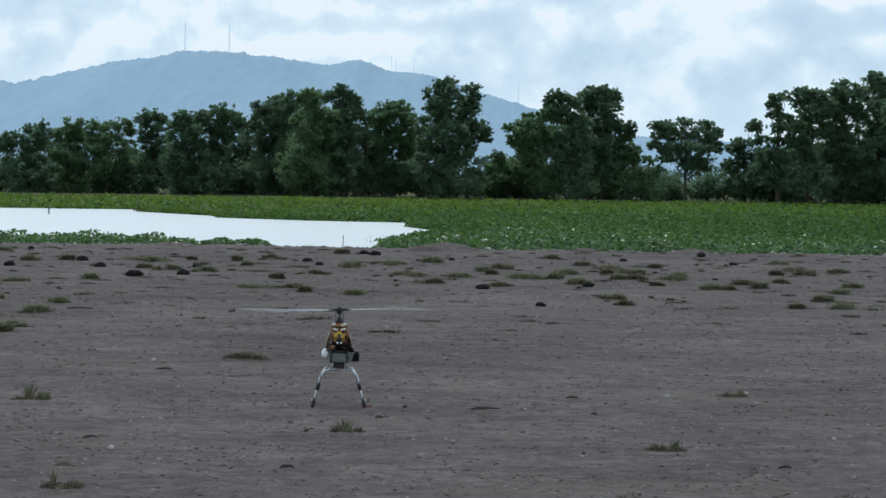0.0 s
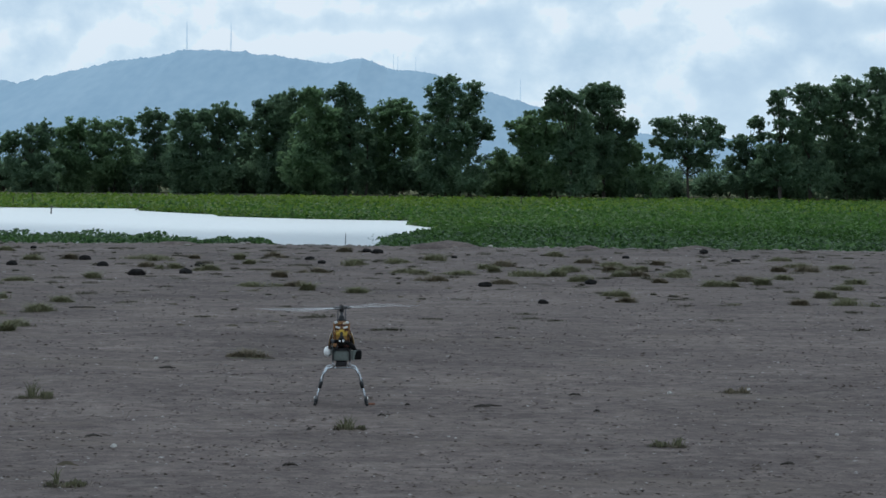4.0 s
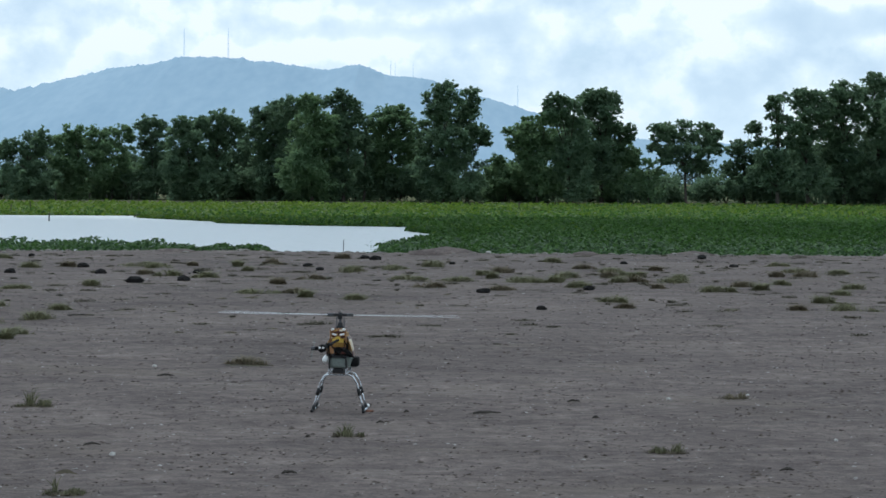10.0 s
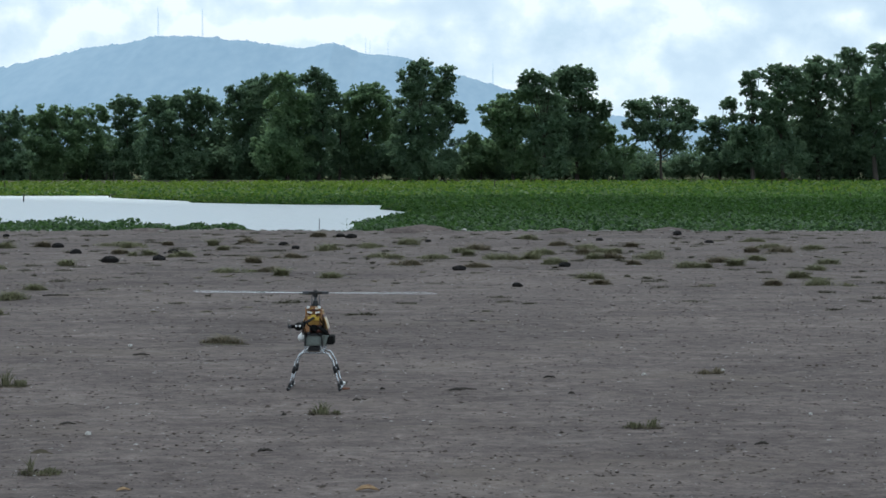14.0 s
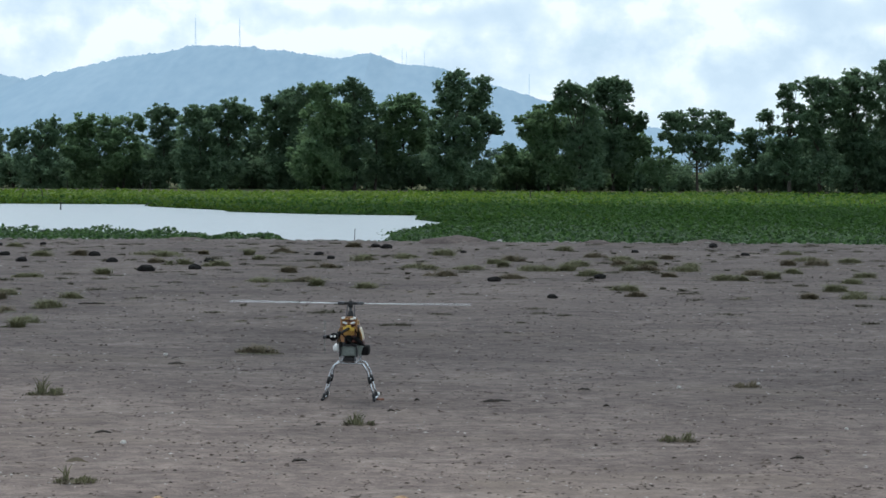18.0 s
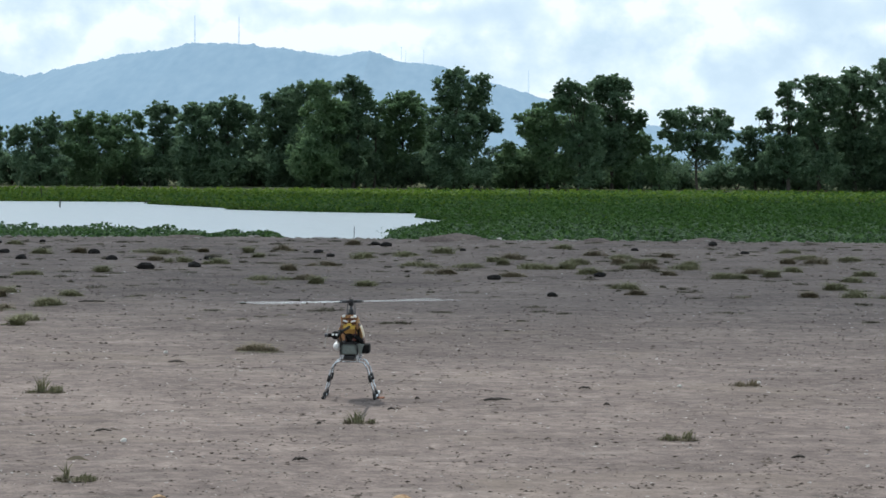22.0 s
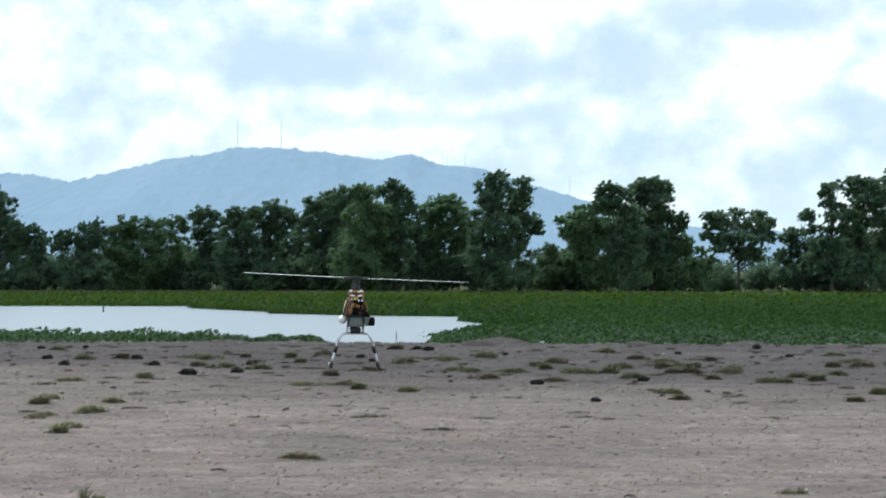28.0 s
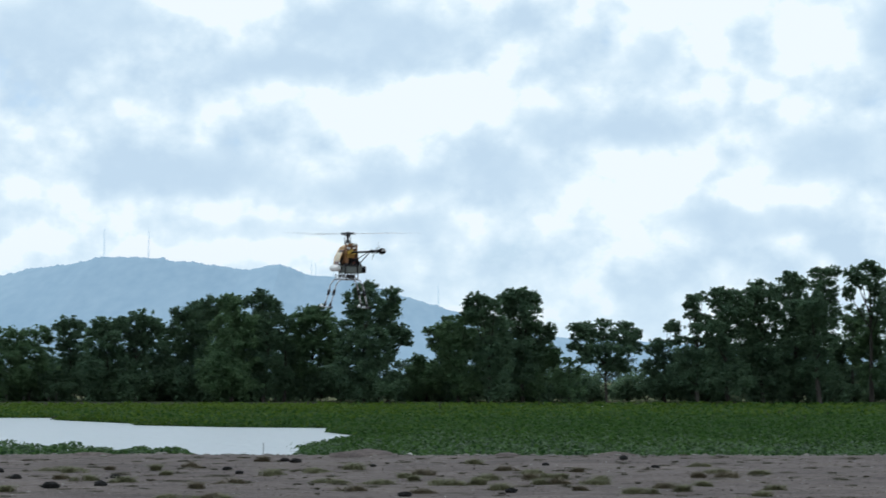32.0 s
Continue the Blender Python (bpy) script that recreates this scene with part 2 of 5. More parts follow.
def dirt_material():
    """Trodden grey-brown dirt: wide pale and dark patches, streaks across, fine crumble."""
    m = bpy.data.materials.new("dry_dirt")
    m.use_nodes = True
    nt = m.node_tree
    N, L = nt.nodes.new, nt.links.new
    b = nt.nodes["Principled BSDF"]
    tc = N("ShaderNodeTexCoord")

    def layer(stretch, scale, detail, rough, weight, warp=0.0):
        mp = N("ShaderNodeMapping")
        mp.inputs["Scale"].default_value = stretch
        L(tc.outputs["Object"], mp.inputs[0])
        t = N("ShaderNodeTexNoise")
        t.inputs["Scale"].default_value, t.inputs["Detail"].default_value = scale, detail
        t.inputs["Roughness"].default_value, t.inputs["Distortion"].default_value = rough, warp
        L(mp.outputs[0], t.inputs["Vector"])
        w = N("ShaderNodeMath")
        w.operation = "MULTIPLY"
        L(t.outputs[0], w.inputs[0])
        w.inputs[1].default_value = weight
        return w.outputs[0]

    def total(a, c):
        w = N("ShaderNodeMath")
        L(a, w.inputs[0]), L(c, w.inputs[1])
        return w.outputs[0]

    crumble = total(layer((0.8, 1, 1), 9.0, 6, 0.68, 0.44, 0.5), layer((1, 1, 1), 48.0, 4, 0.6, 0.22))
    wide = total(layer((0.6, 1, 1), 0.30, 5, 0.6, 0.25, 0.5), layer((0.5, 1, 1), 1.6, 6, 0.62, 0.31, 0.8))
    tone = total(crumble, wide)
    ramp_ = N("ShaderNodeValToRGB")
    stops = ((0.43, (0.044, 0.036, 0.033)), (0.53, (0.105, 0.085, 0.079)), (0.61, (0.145, 0.117, 0.108)), (0.69, (0.204, 0.166, 0.150)), (0.80, (0.33, 0.275, 0.243)))
    while len(ramp_.color_ramp.elements) < len(stops):
        ramp_.color_ramp.elements.new(0.5)
    for e, (at, c) in zip(ramp_.color_ramp.elements, stops):
        e.position, e.color = at, (*c, 1)
    L(tone, ramp_.inputs[0])
    # brownish scuffs
    scuff = N("ShaderNodeMapRange")
    scuff.inputs["From Min"].default_value, scuff.inputs["From Max"].default_value, scuff.inputs["To Max"].default_value = 0.54, 0.70, 0.6
    L(layer((0.5, 1, 1), 0.8, 7, 0.65, 1.0, 0.8), scuff.inputs[0])
    mx = N("ShaderNodeMix")
    mx.data_type = "RGBA"
    L(scuff.outputs[0], mx.inputs[0]), L(ramp_.outputs[0], mx.inputs[6])
    mx.inputs[7].default_value = (0.165, 0.134, 0.112, 1)
    # thin pale streaks of swept dust
    dust = N("ShaderNodeMapRange")
    dust.inputs["From Min"].default_value, dust.inputs["From Max"].default_value, dust.inputs["To Max"].default_value = 0.56, 0.72, 0.5
    L(layer((0.28, 1, 1), 5.0, 6, 0.65, 1.0, 0.6), dust.inputs[0])
    pale = N("ShaderNodeMix")
    pale.data_type = "RGBA"
    L(dust.outputs[0], pale.inputs[0]), L(mx.outputs[2], pale.inputs[6])
    pale.inputs[7].default_value = (0.250, 0.215, 0.192, 1)
    L(pale.outputs[2], b.inputs["Base Color"])
    b.inputs["Roughness"].default_value, b.inputs["Specular IOR Level"].default_value = 0.95, 0.1
    bp = N("ShaderNodeBump")
    bp.inputs["Strength"].default_value, bp.inputs["Distance"].default_value = 0.8, 0.024
    L(crumble, bp.inputs["Height"]), L(bp.outputs[0], b.inputs["Normal"])
    return m


DIRT = dirt_material()
CRUMB = material("earth_crumb", (0.042, 0.034, 0.029), (0.150, 0.122, 0.104), 0.95, 9, 70, bump=0, island=0.8, spec=0.1)
CLOD = material("dark_clod", (0.008, 0.008, 0.008), (0.025, 0.023, 0.022), 0.95, 8, 60, bump=0.8, depth=0.02, spec=0.1)
RUBBLE = material("bank_earth", (0.140, 0.126, 0.119), (0.308, 0.280, 0.252), 0.95, 3, 30, bump=0.5, island=0.5, spec=0.1)
PEBBLE = material("pebble", (0.140, 0.126, 0.123), (0.476, 0.448, 0.420), 0.9, 5, 60, island=0.9, spec=0.2)
PALE_STONE = material("pale_stone", (0.336, 0.322, 0.294), (0.560, 0.532, 0.504), 0.85, 20, 90)
GRASS = material("tuft_grass", (0.115, 0.118, 0.062), (0.250, 0.240, 0.135), 0.8, 6, 40, bump=0, island=0.6, through_light=0.25)
ROOTS = material("matted_roots", (0.075, 0.070, 0.050), (0.165, 0.150, 0.108), 0.95, 14, 70, bump=0.9, depth=0.02, spec=0.1)
DRY_GRASS = material("dry_grass", (0.098, 0.087, 0.056), (0.238, 0.196, 0.126), 0.85, 6, 40, bump=0, island=0.6, through_light=0.2)
TUFT = material("dark_tuft_grass", (0.070, 0.072, 0.038), (0.205, 0.198, 0.110), 0.8, 6, 40, bump=0, island=0.8, through_light=0.2)
DEAD_GRASS = material("dead_grass", (0.040, 0.034, 0.022), (0.120, 0.098, 0.064), 0.9, 6, 40, bump=0, island=0.6, through_light=0.15)
LEAF_FIELD = material("water_plant_leaf", (0.020, 0.056, 0.012), (0.082, 0.150, 0.034), 0.5, 0.05, 0.8, bump=0, island=0.6, through_light=0.45, spec=0.1)
LEAF_SHORE = material("glossy_water_leaf", (0.009, 0.033, 0.009), (0.100, 0.182, 0.046), 0.36, 0.3, 3.0, bump=0, island=0.8, through_light=0.45, spec=0.35)
# far leaves: lighter and yellower, sunlight on the far field put into the colour
LEAF_FAR = material("sunlit_far_leaf", (0.052, 0.098, 0.013), (0.128, 0.188, 0.028), 0.6, 0.05, 0.8, bump=0, island=0.4, through_light=0.45, spec=0.1)
BED = material("plant_bed", (0.031, 0.069, 0.018), (0.069, 0.131, 0.033), 0.95, 0.6, 6, bump=0, spec=0.0)
LEAF_TREE = material("tree_leaf", (0.090, 0.146, 0.098), (0.164, 0.240, 0.138), 0.85, 0.35, 3.0, bump=0, island=0.3, through_light=0.5, spec=0.03)
LEAF_BRIGHT = material("lighter_tree_leaf", (0.106, 0.174, 0.098), (0.186, 0.274, 0.138), 0.85, 0.35, 3.0, bump=0, island=0.3, through_light=0.5, spec=0.03)
BARK = material("bark", (0.025, 0.021, 0.018), (0.065, 0.055, 0.045), 0.9, 3, 20, stretch=(1, 1, 0.3), bump=0.6, depth=0.05)
STAKE = material("weathered_stake", (0.025, 0.022, 0.02), (0.06, 0.053, 0.047), 0.9, 10, 60, stretch=(1, 1, 0.2))
# distance haze is put into the blue colour and glow of hill and masts
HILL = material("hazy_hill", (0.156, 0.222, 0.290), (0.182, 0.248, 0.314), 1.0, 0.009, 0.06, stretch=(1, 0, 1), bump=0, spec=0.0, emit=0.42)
MAST = material("hazy_mast", (0.40, 0.50, 0.58), (0.46, 0.56, 0.64), 0.9, 0.1, 1.0, bump=0, spec=0.1, emit=0.4)
CHROME = material("polished_tube", (0.50, 0.52, 0.55), (0.66, 0.68, 0.70), 0.25, 20, 120, metal=0.9, bump=0.05, depth=0.001)
BLACK = material("black_plastic", (0.006, 0.006, 0.007), (0.016, 0.016, 0.018), 0.55, 20, 140, bump=0.1, depth=0.001)
STEEL = material("dark_steel", (0.05, 0.05, 0.055), (0.11, 0.11, 0.12), 0.4, 20, 100, metal=0.8, bump=0.1, depth=0.001)
GREYBOX = material("grey_green_case", (0.10, 0.12, 0.11), (0.17, 0.19, 0.175), 0.55, 9, 80, bump=0.1, depth=0.001)
WHITE = material("white_paint", (0.70, 0.70, 0.69), (0.82, 0.82, 0.81), 0.4, 12, 90, bump=0.05, depth=0.001)
BLADE = material("white_blade", (0.62, 0.64, 0.66), (0.75, 0.77, 0.79), 0.35, 12, 90, bump=0)
CREAM = material("cream_panel", (0.60, 0.52, 0.38), (0.74, 0.67, 0.54), 0.4, 8, 60, bump=0.05, depth=0.001)
YELLOW = material("yellow_canopy", (0.50, 0.29, 0.08), (0.66, 0.42, 0.15), 0.35, 8, 60, bump=0.05, depth=0.001)
GOLD = material("bright_gold", (0.52, 0.34, 0.04), (0.66, 0.46, 0.09), 0.4, 20, 100, bump=0.1, depth=0.001)
BROWN = material("maroon_stripe", (0.06, 0.018, 0.015), (0.11, 0.035, 0.025), 0.4, 8, 60, bump=0.05, depth=0.001)
BRASS = material("gold_mechanics", (0.26, 0.14, 0.03), (0.44, 0.26, 0.07), 0.4, 30, 120, metal=0.5, bump=0.2, depth=0.002)
SOOT = material("sooty_black", (0.004, 0.004, 0.004), (0.010, 0.010, 0.010), 0.8, 20, 140, bump=0.1, depth=0.001, spec=0.1)
AMBER = material("amber_frame", (0.19, 0.090, 0.036), (0.34, 0.175, 0.072), 0.5, 20, 100, bump=0.1, depth=0.001)
TERRACOTTA = material("red_earth_clod", (0.13, 0.055, 0.035), (0.19, 0.08, 0.045), 0.9, 20, 80)
# pale blue-green: the haze over far woods is put into the leaf colour
LEAF_FARTHEST = material("hazy_distant_leaf", (0.10, 0.15, 0.12), (0.16, 0.21, 0.17), 0.9, 0.05, 0.3, bump=0, island=0.4, spec=0.0)
CLOUD = material("cloud_white", (0.80, 0.80, 0.80), (0.88, 0.88, 0.88), 1.0, 0.02, 0.1, bump=0, spec=0.0)
FAR_FIELD = material("far_field", (0.05, 0.06, 0.036), (0.10, 0.10, 0.065), 1.0, 0.02, 0.2, bump=0, spec=0.0)


def water_material():
    m = bpy.data.materials.new("pond_water")
    m.use_nodes = True
    nt = m.node_tree
    b = nt.nodes["Principled BSDF"]
    # much of the sky's reflection is put into this pale base colour
    b.inputs["Base Color"].default_value = (0.48, 0.51, 0.53, 1)
    b.inputs["Roughness"].default_value, b.inputs["IOR"].default_value = 0.30, 1.45
    tc, mp, tx, bp = (nt.nodes.new(k) for k in ("ShaderNodeTexCoord", "ShaderNodeMapping", "ShaderNodeTexNoise", "ShaderNodeBump"))
    mp.inputs["Scale"].default_value = (1, 0.5, 1)
    tx.inputs["Scale"].default_value, tx.inputs["Detail"].default_value = 2.2, 4
    bp.inputs["Strength"].default_value, bp.inputs["Distance"].default_value = 0.9, 0.12
    nt.links.new(tc.outputs["Object"], mp.inputs[0])
    nt.links.new(mp.outputs[0], tx.inputs["Vector"])
    nt.links.new(tx.outputs[0], bp.inputs["Height"])
    nt.links.new(bp.outputs[0], b.inputs["Normal"])
    return m


WATER = water_material()


# ---------------------------------------------------------------- mesh helpers
def finish(name, bm, mat, parent=None, label="", smooth=False):
    me = bpy.data.meshes.new(name)
    bm.to_mesh(me)
    bm.free()
    me.materials.append(mat)
    if smooth:
        for p in me.polygons:
            p.use_smooth = True
    ob = new(name, me)
    if parent:
        ob.parent = parent
    if label:
        ob["label"] = label
    return ob


def part(name, bm, mat, parent, label="", smooth=False):
    return finish(name, bm, mat, parent, label, smooth)


def from_arrays(name, verts, faces, mat, parent=None, label=""):
    me = bpy.data.meshes.new(name)
    me.from_pydata(verts.tolist() if isinstance(verts, np.ndarray) else verts, [], faces.tolist() if isinstance(faces, np.ndarray) else faces)
    me.materials.append(mat)
    ob = new(name, me)
    if parent:
        ob.parent = parent
    if label:
        ob["label"] = label
    return ob


def tube(bm, points, radii, sides=8, cap=True):
    """A tapered tube along points."""
    rings = []
    pts = [Vector(p) for p in points]
    for i, p in enumerate(pts):
        d = (pts[min(i + 1, len(pts) - 1)] - pts[max(i - 1, 0)]).normalized()
        side = d.cross(Vector((0, 0, 1)) if abs(d.z) < 0.9 else Vector((0, 1, 0))).normalized()
        up = side.cross(d)
        r = radii[i] if hasattr(radii, "__len__") else radii
        rings.append([bm.verts.new(p + side * (r * math.cos(a)) + up * (r * math.sin(a))) for a in [2 * math.pi * k / sides for k in range(sides)]])
    for a, b in zip(rings, rings[1:]):
        for k in range(sides):
            bm.faces.new((a[k], a[(k + 1) % sides], b[(k + 1) % sides], b[k]))
    if cap:
        bm.faces.new(rings[0][::-1])
        bm.faces.new(rings[-1])


def box(bm, centre, size, bevel=0.0, turn=None):
    r = bmesh.ops.create_cube(bm, size=1.0)
    m = Matrix.Translation(centre) @ (turn.to_4x4() if turn else Matrix.Identity(4)) @ Matrix.Diagonal((*size, 1))
    bmesh.ops.transform(bm, matrix=m, verts=r["verts"])
    if bevel:
        edges = {e for v in r["verts"] for e in v.link_edges}
        bmesh.ops.bevel(bm, geom=list(edges), offset=bevel, segments=2, affect="EDGES", profile=0.6)


def lump(bm, size, seed, rough=0.3, sub=2):
    r = bmesh.ops.create_icosphere(bm, subdivisions=sub, radius=1.0)
    off = Vector((seed * 3.7, seed * 1.3, seed * 7.1))
    for v in r["verts"]:
        k = 1 + rough * noise.noise(v.co * 1.6 + off) + 0.5 * rough * noise.noise(v.co * 4 + off)
        v.co = Vector((v.co.x * size[0], v.co.y * size[1], v.co.z * size[2])) * k


# ---------------------------------------------------------------- ground, pond, far field
WATER_LEVEL = -0.3
SHORE = 44.2


def far_shore(x):
    """Where the plants end and the tree line begins."""
    return 147.0 + 4.0 * math.sin(x * 0.05)


def ground_height(x, y):
    h = 0.012 * noise.noise((x * 0.35, y * 0.35, 0.3)) + 0.010 * noise.noise((x * 1.9, y * 1.9, 2.0)) + 0.008 * noise.noise((x * 4.5, y * 4.5, 6.0))
    if y > 20 or y < 8:
        h += 0.02 * noise.noise((x * 0.12, y * 0.12, 5.0))
    edge = SHORE + 0.7 * noise.noise((x * 0.25, 3.0, 1.0)) + 0.25 * noise.noise((x * 1.1, 7.0, 1.0))
    h += (0.02 + 0.035 * noise.noise((x * 0.8, 1.0, 4.0))) * math.exp(-((y - edge + 0.7) / 0.7) ** 2)
    drop = min(1.0, max(0.0, (y - edge) / 2.2))
    rise = min(1.0, max(0.0, (y - far_shore(x) + 3.0) / 5.0))
    return h * (1 - drop) - 0.8 * (drop - rise) if rise < 1 else 0.05 * noise.noise((x * 0.05, y * 0.05, 8.0))


def build_ground():
    xs = sorted({round(float(s * v), 3) for s in (-1, 1) for v in (*np.arange(0, 10, 0.2), *np.arange(10, 46, 1.5), *np.geomspace(46, 4800, 14))})
    ys = [-4800, -1500, -400, -120, -40, -12, 0, 4] + list(np.arange(7, 41.5, 0.25)) + list(np.arange(41.5, 49, 0.1)) + \
        list(np.arange(49, 100, 3)) + list(np.arange(100, 215, 2.5)) + list(np.geomspace(216, 4800, 14))
    verts = [(x, float(y), ground_height(x, float(y))) for y in ys for x in xs]
    n = len(xs)
    faces = [(j * n + i, j * n + i + 1, (j + 1) * n + i + 1, (j + 1) * n + i) for j in range(len(ys) - 1) for i in range(n - 1)]
    g = from_arrays("ground", verts, faces, DIRT)
    for p in g.data.polygons:
        p.use_smooth = True
    g.data.materials.append(FAR_FIELD)
    for p in g.data.polygons:
        if p.center.y > far_shore(p.center.x) - 4:
            p.material_index = 1
    tagged(g, "bare grey-brown dirt ground with a low broken bank at the pond", "ground", kind="structure")


build_ground()

POND = [(-70, 100.13), (-29.43, 100.13), (-23.82, 101.69), (-16.3, 102.2), (-15.39, 96.61), (-10.66, 89.34), (-10.13, 85.96), (-5.53, 82.49), (-1.32,
    81.21), (-1.02, 80.35), (-1.35, 74.81), (0.40, 68.0), (-0.35, 65.9), (-1.63, 57.79), (-1.8, 46), (-70, 46)]


def in_pond(x, y):
    hit = np.zeros(len(x), bool)
    for (x0, y0), (x1, y1) in zip(POND, POND[1:] + POND[:1]):
        if y0 != y1:
            c = ((y0 > y) != (y1 > y)) & (x < (x1 - x0) * (y - y0) / (y1 - y0) + x0)
            hit ^= c
    return hit


def build_water():
    bm = bmesh.new()
    bm.faces.new([bm.verts.new((x, y, WATER_LEVEL)) for x, y in ((-140, 46), (140, 46), (140, 151), (-140, 151))])
    tagged(finish("water", bm, WATER), "still pond water, the cloudy sky's reflection partly put into its pale colour", "water", kind="structure")
    bm = bmesh.new()
    ring = [(90, 47.2), (90, 148), (-110, 148), (-110, POND[0][1])] + POND[:14] + [(-0.9, 52.0), (-0.3, 48.5)]
    bm.faces.new([bm.verts.new((x, y, WATER_LEVEL + 0.005)) for x, y in ring])
    bmesh.ops.triangulate(bm, faces=bm.faces[:])
    tagged(finish("plant_bed", bm, BED), "dark matted bed under the floating water plants", "plant bed", kind="structure")


build_water()


def leaf_mass(name, pos, size, tilt, mat, rng, parent=None, label="", aspect=0.75, simple=False):
    """Six-sided leaves at pos (n, 3), facing about upwards with a spread of tilt."""
    n = len(pos)
    a, b = rng.uniform(0, 2 * np.pi, n), rng.normal(0, 1, n) * tilt
    nx = np.stack([np.sin(b) * np.cos(a), np.sin(b) * np.sin(a), np.cos(b)], -1)
    ref = np.stack([-np.sin(a), np.cos(a), np.zeros(n)], -1)
    w = np.cross(nx, ref)
    spin = rng.uniform(0, 2 * np.pi, n)[:, None]
    u, v = ref * np.cos(spin) + w * np.sin(spin), -ref * np.sin(spin) + w * np.cos(spin)
    out = np.array([(1.0, 0), (0.35, aspect), (-0.6, aspect * 0.8), (-1.0, 0), (-0.6, -aspect * 0.8), (0.35, -aspect)])
    if simple:
        out = out[[0, 1, 3, 4]]
    k = len(out)
    verts = pos[:, None, :] + (out[None, :, 0, None] * u[:, None, :] + out[None, :, 1, None] * v[:, None, :]) * size[:, None, None]
    verts[:, [1, 3] if simple else [1, 2, 4, 5], :] += nx[:, None, :] * (size * 0.18)[:, None, None]
    faces = np.arange(n * k).reshape(n, k)
    return from_arrays(name, verts.reshape(-1, 3), faces, mat, parent, label)


def build_field():
    rng = np.random.default_rng(4)
    chunks = []
    for y0, y1, per, size in ((46.9, 54, 88, 0.055), (54, 66, 62, 0.058), (66, 90, 28, 0.072), (90, 130, 11, 0.10), (130, 152, 6, 0.14)):
        half = 0.31 * y1
        n = int((y1 - y0) * 2 * half * per)
        x, y = rng.uniform(-half, half, n), rng.uniform(y0, y1, n)
        ok = ~in_pond(x, y) & (y < 145.5 + 4.0 * np.sin(x * 0.05))
        x, y = x[ok], y[ok]
        tall = 0.33 + 0.05 * np.sin(x * 1.7 + 2 * np.sin(y * 0.6)) * np.sin(y * 0.9)
        tall *= 1 - 0.55 * np.clip((1.7 - x) / 0.9, 0, 1) * np.clip((69 - y) / 2, 0, 1)
        z = WATER_LEVEL + tall * rng.uniform(0.03, 1.05, len(x)) ** 0.8
        chunks.append((np.stack([x, y, z], -1), np.full(len(x), size) * rng.uniform(0.6, 1.35, len(x))))
    # low leaves lying right at the water's edge
    for (x0, y0), (x1, y1) in zip(POND[:13], POND[1:14]):
        length = math.hypot(x1 - x0, y1 - y0)
        n = int(length * 60)
        f, off = rng.random(n), rng.random(n) ** 1.5 * 2.2
        nx, ny = -(y1 - y0) / length, (x1 - x0) / length
        pos = np.stack([x0 + (x1 - x0) * f + nx * off, y0 + (y1 - y0) * f + ny * off, WATER_LEVEL + 0.02 + rng.random(n) * (0.05 + 0.07 * off)], -1)
        chunks.append((pos, rng.uniform(0.05, 0.13, n)))
    pos, size = np.concatenate([c[0] for c in chunks]), np.concatenate([c[1] for c in chunks])
    x, y = pos[:, 0], pos[:, 1]
    wave = 5 * np.sin(x * 0.21 + 1.3 * np.sin(y * 0.13)) + 4 * np.sin(x * 0.083 + y * 0.11)
    near = rng.random(len(x)) < np.clip((62 + wave * 0.6 - y) / 14, 0, 1)
    # lighter leaf share rises towards the far and left side, painting its sunlit strip
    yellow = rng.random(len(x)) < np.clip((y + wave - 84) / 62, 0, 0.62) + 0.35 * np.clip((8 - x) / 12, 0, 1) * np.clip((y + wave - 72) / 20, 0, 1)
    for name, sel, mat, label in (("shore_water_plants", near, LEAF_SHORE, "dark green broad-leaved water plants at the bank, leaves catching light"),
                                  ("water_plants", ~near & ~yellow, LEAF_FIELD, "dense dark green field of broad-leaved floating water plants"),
                                  ("far_water_plants", ~near & yellow, LEAF_FAR, "yellow-green far water plants, the sunlit far strip put into their leaf colour")):
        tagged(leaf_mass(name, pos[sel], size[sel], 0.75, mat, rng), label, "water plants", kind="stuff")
    # a fringe of plants along the near bank of the open water
    pos = []
    for _ in range(17000):
        x = rng.uniform(-24, -4.3)
        t = min(1.0, max(0.0, (-4.3 - x) / 5))
        top = (0.27 + 0.06 * t) * min(1.0, (-4.0 - x) / 0.6) * (0.74 + 0.18 * math.sin(x * 2.3 + 1.5 * math.sin(x * 0.7)) + 0.12 * math.sin(x * 6.1))
        pos.append((x, rng.uniform(48.6, 50.0 + 5.0 * t), WATER_LEVEL + top * rng.uniform(0.1, 1.0)))
    for _ in range(900):
        pos.append((rng.normal(-0.9, 0.36), rng.uniform(48.5, 56), WATER_LEVEL + rng.uniform(0.05, 0.24)))
    pos = np.array(pos)
    tagged(leaf_mass("shore_plants", pos, rng.uniform(0.03, 0.07, len(pos)), 1.0, LEAF_SHORE, rng),
           "dark green fringe of water plants along the pond bank", "water plants", kind="stuff")


build_field()


# ---------------------------------------------------------------- hill and masts
HILL_AT = 3400.0
RIDGE = [(-900, 139), (-520, 179), (-153, 163), (-91, 171), (-21, 166), (34, 155), (107, 172), (197, 195), (292, 207), (326, 218), (381, 217), (436, 213),
    (497, 207), (577, 195), (642, 205), (687, 188), (757, 181), (857, 151), (952, 123), (1030, 94), (1140, 76), (1300, 71), (1500, 57), (1800, 48),
    (2400, 33)]


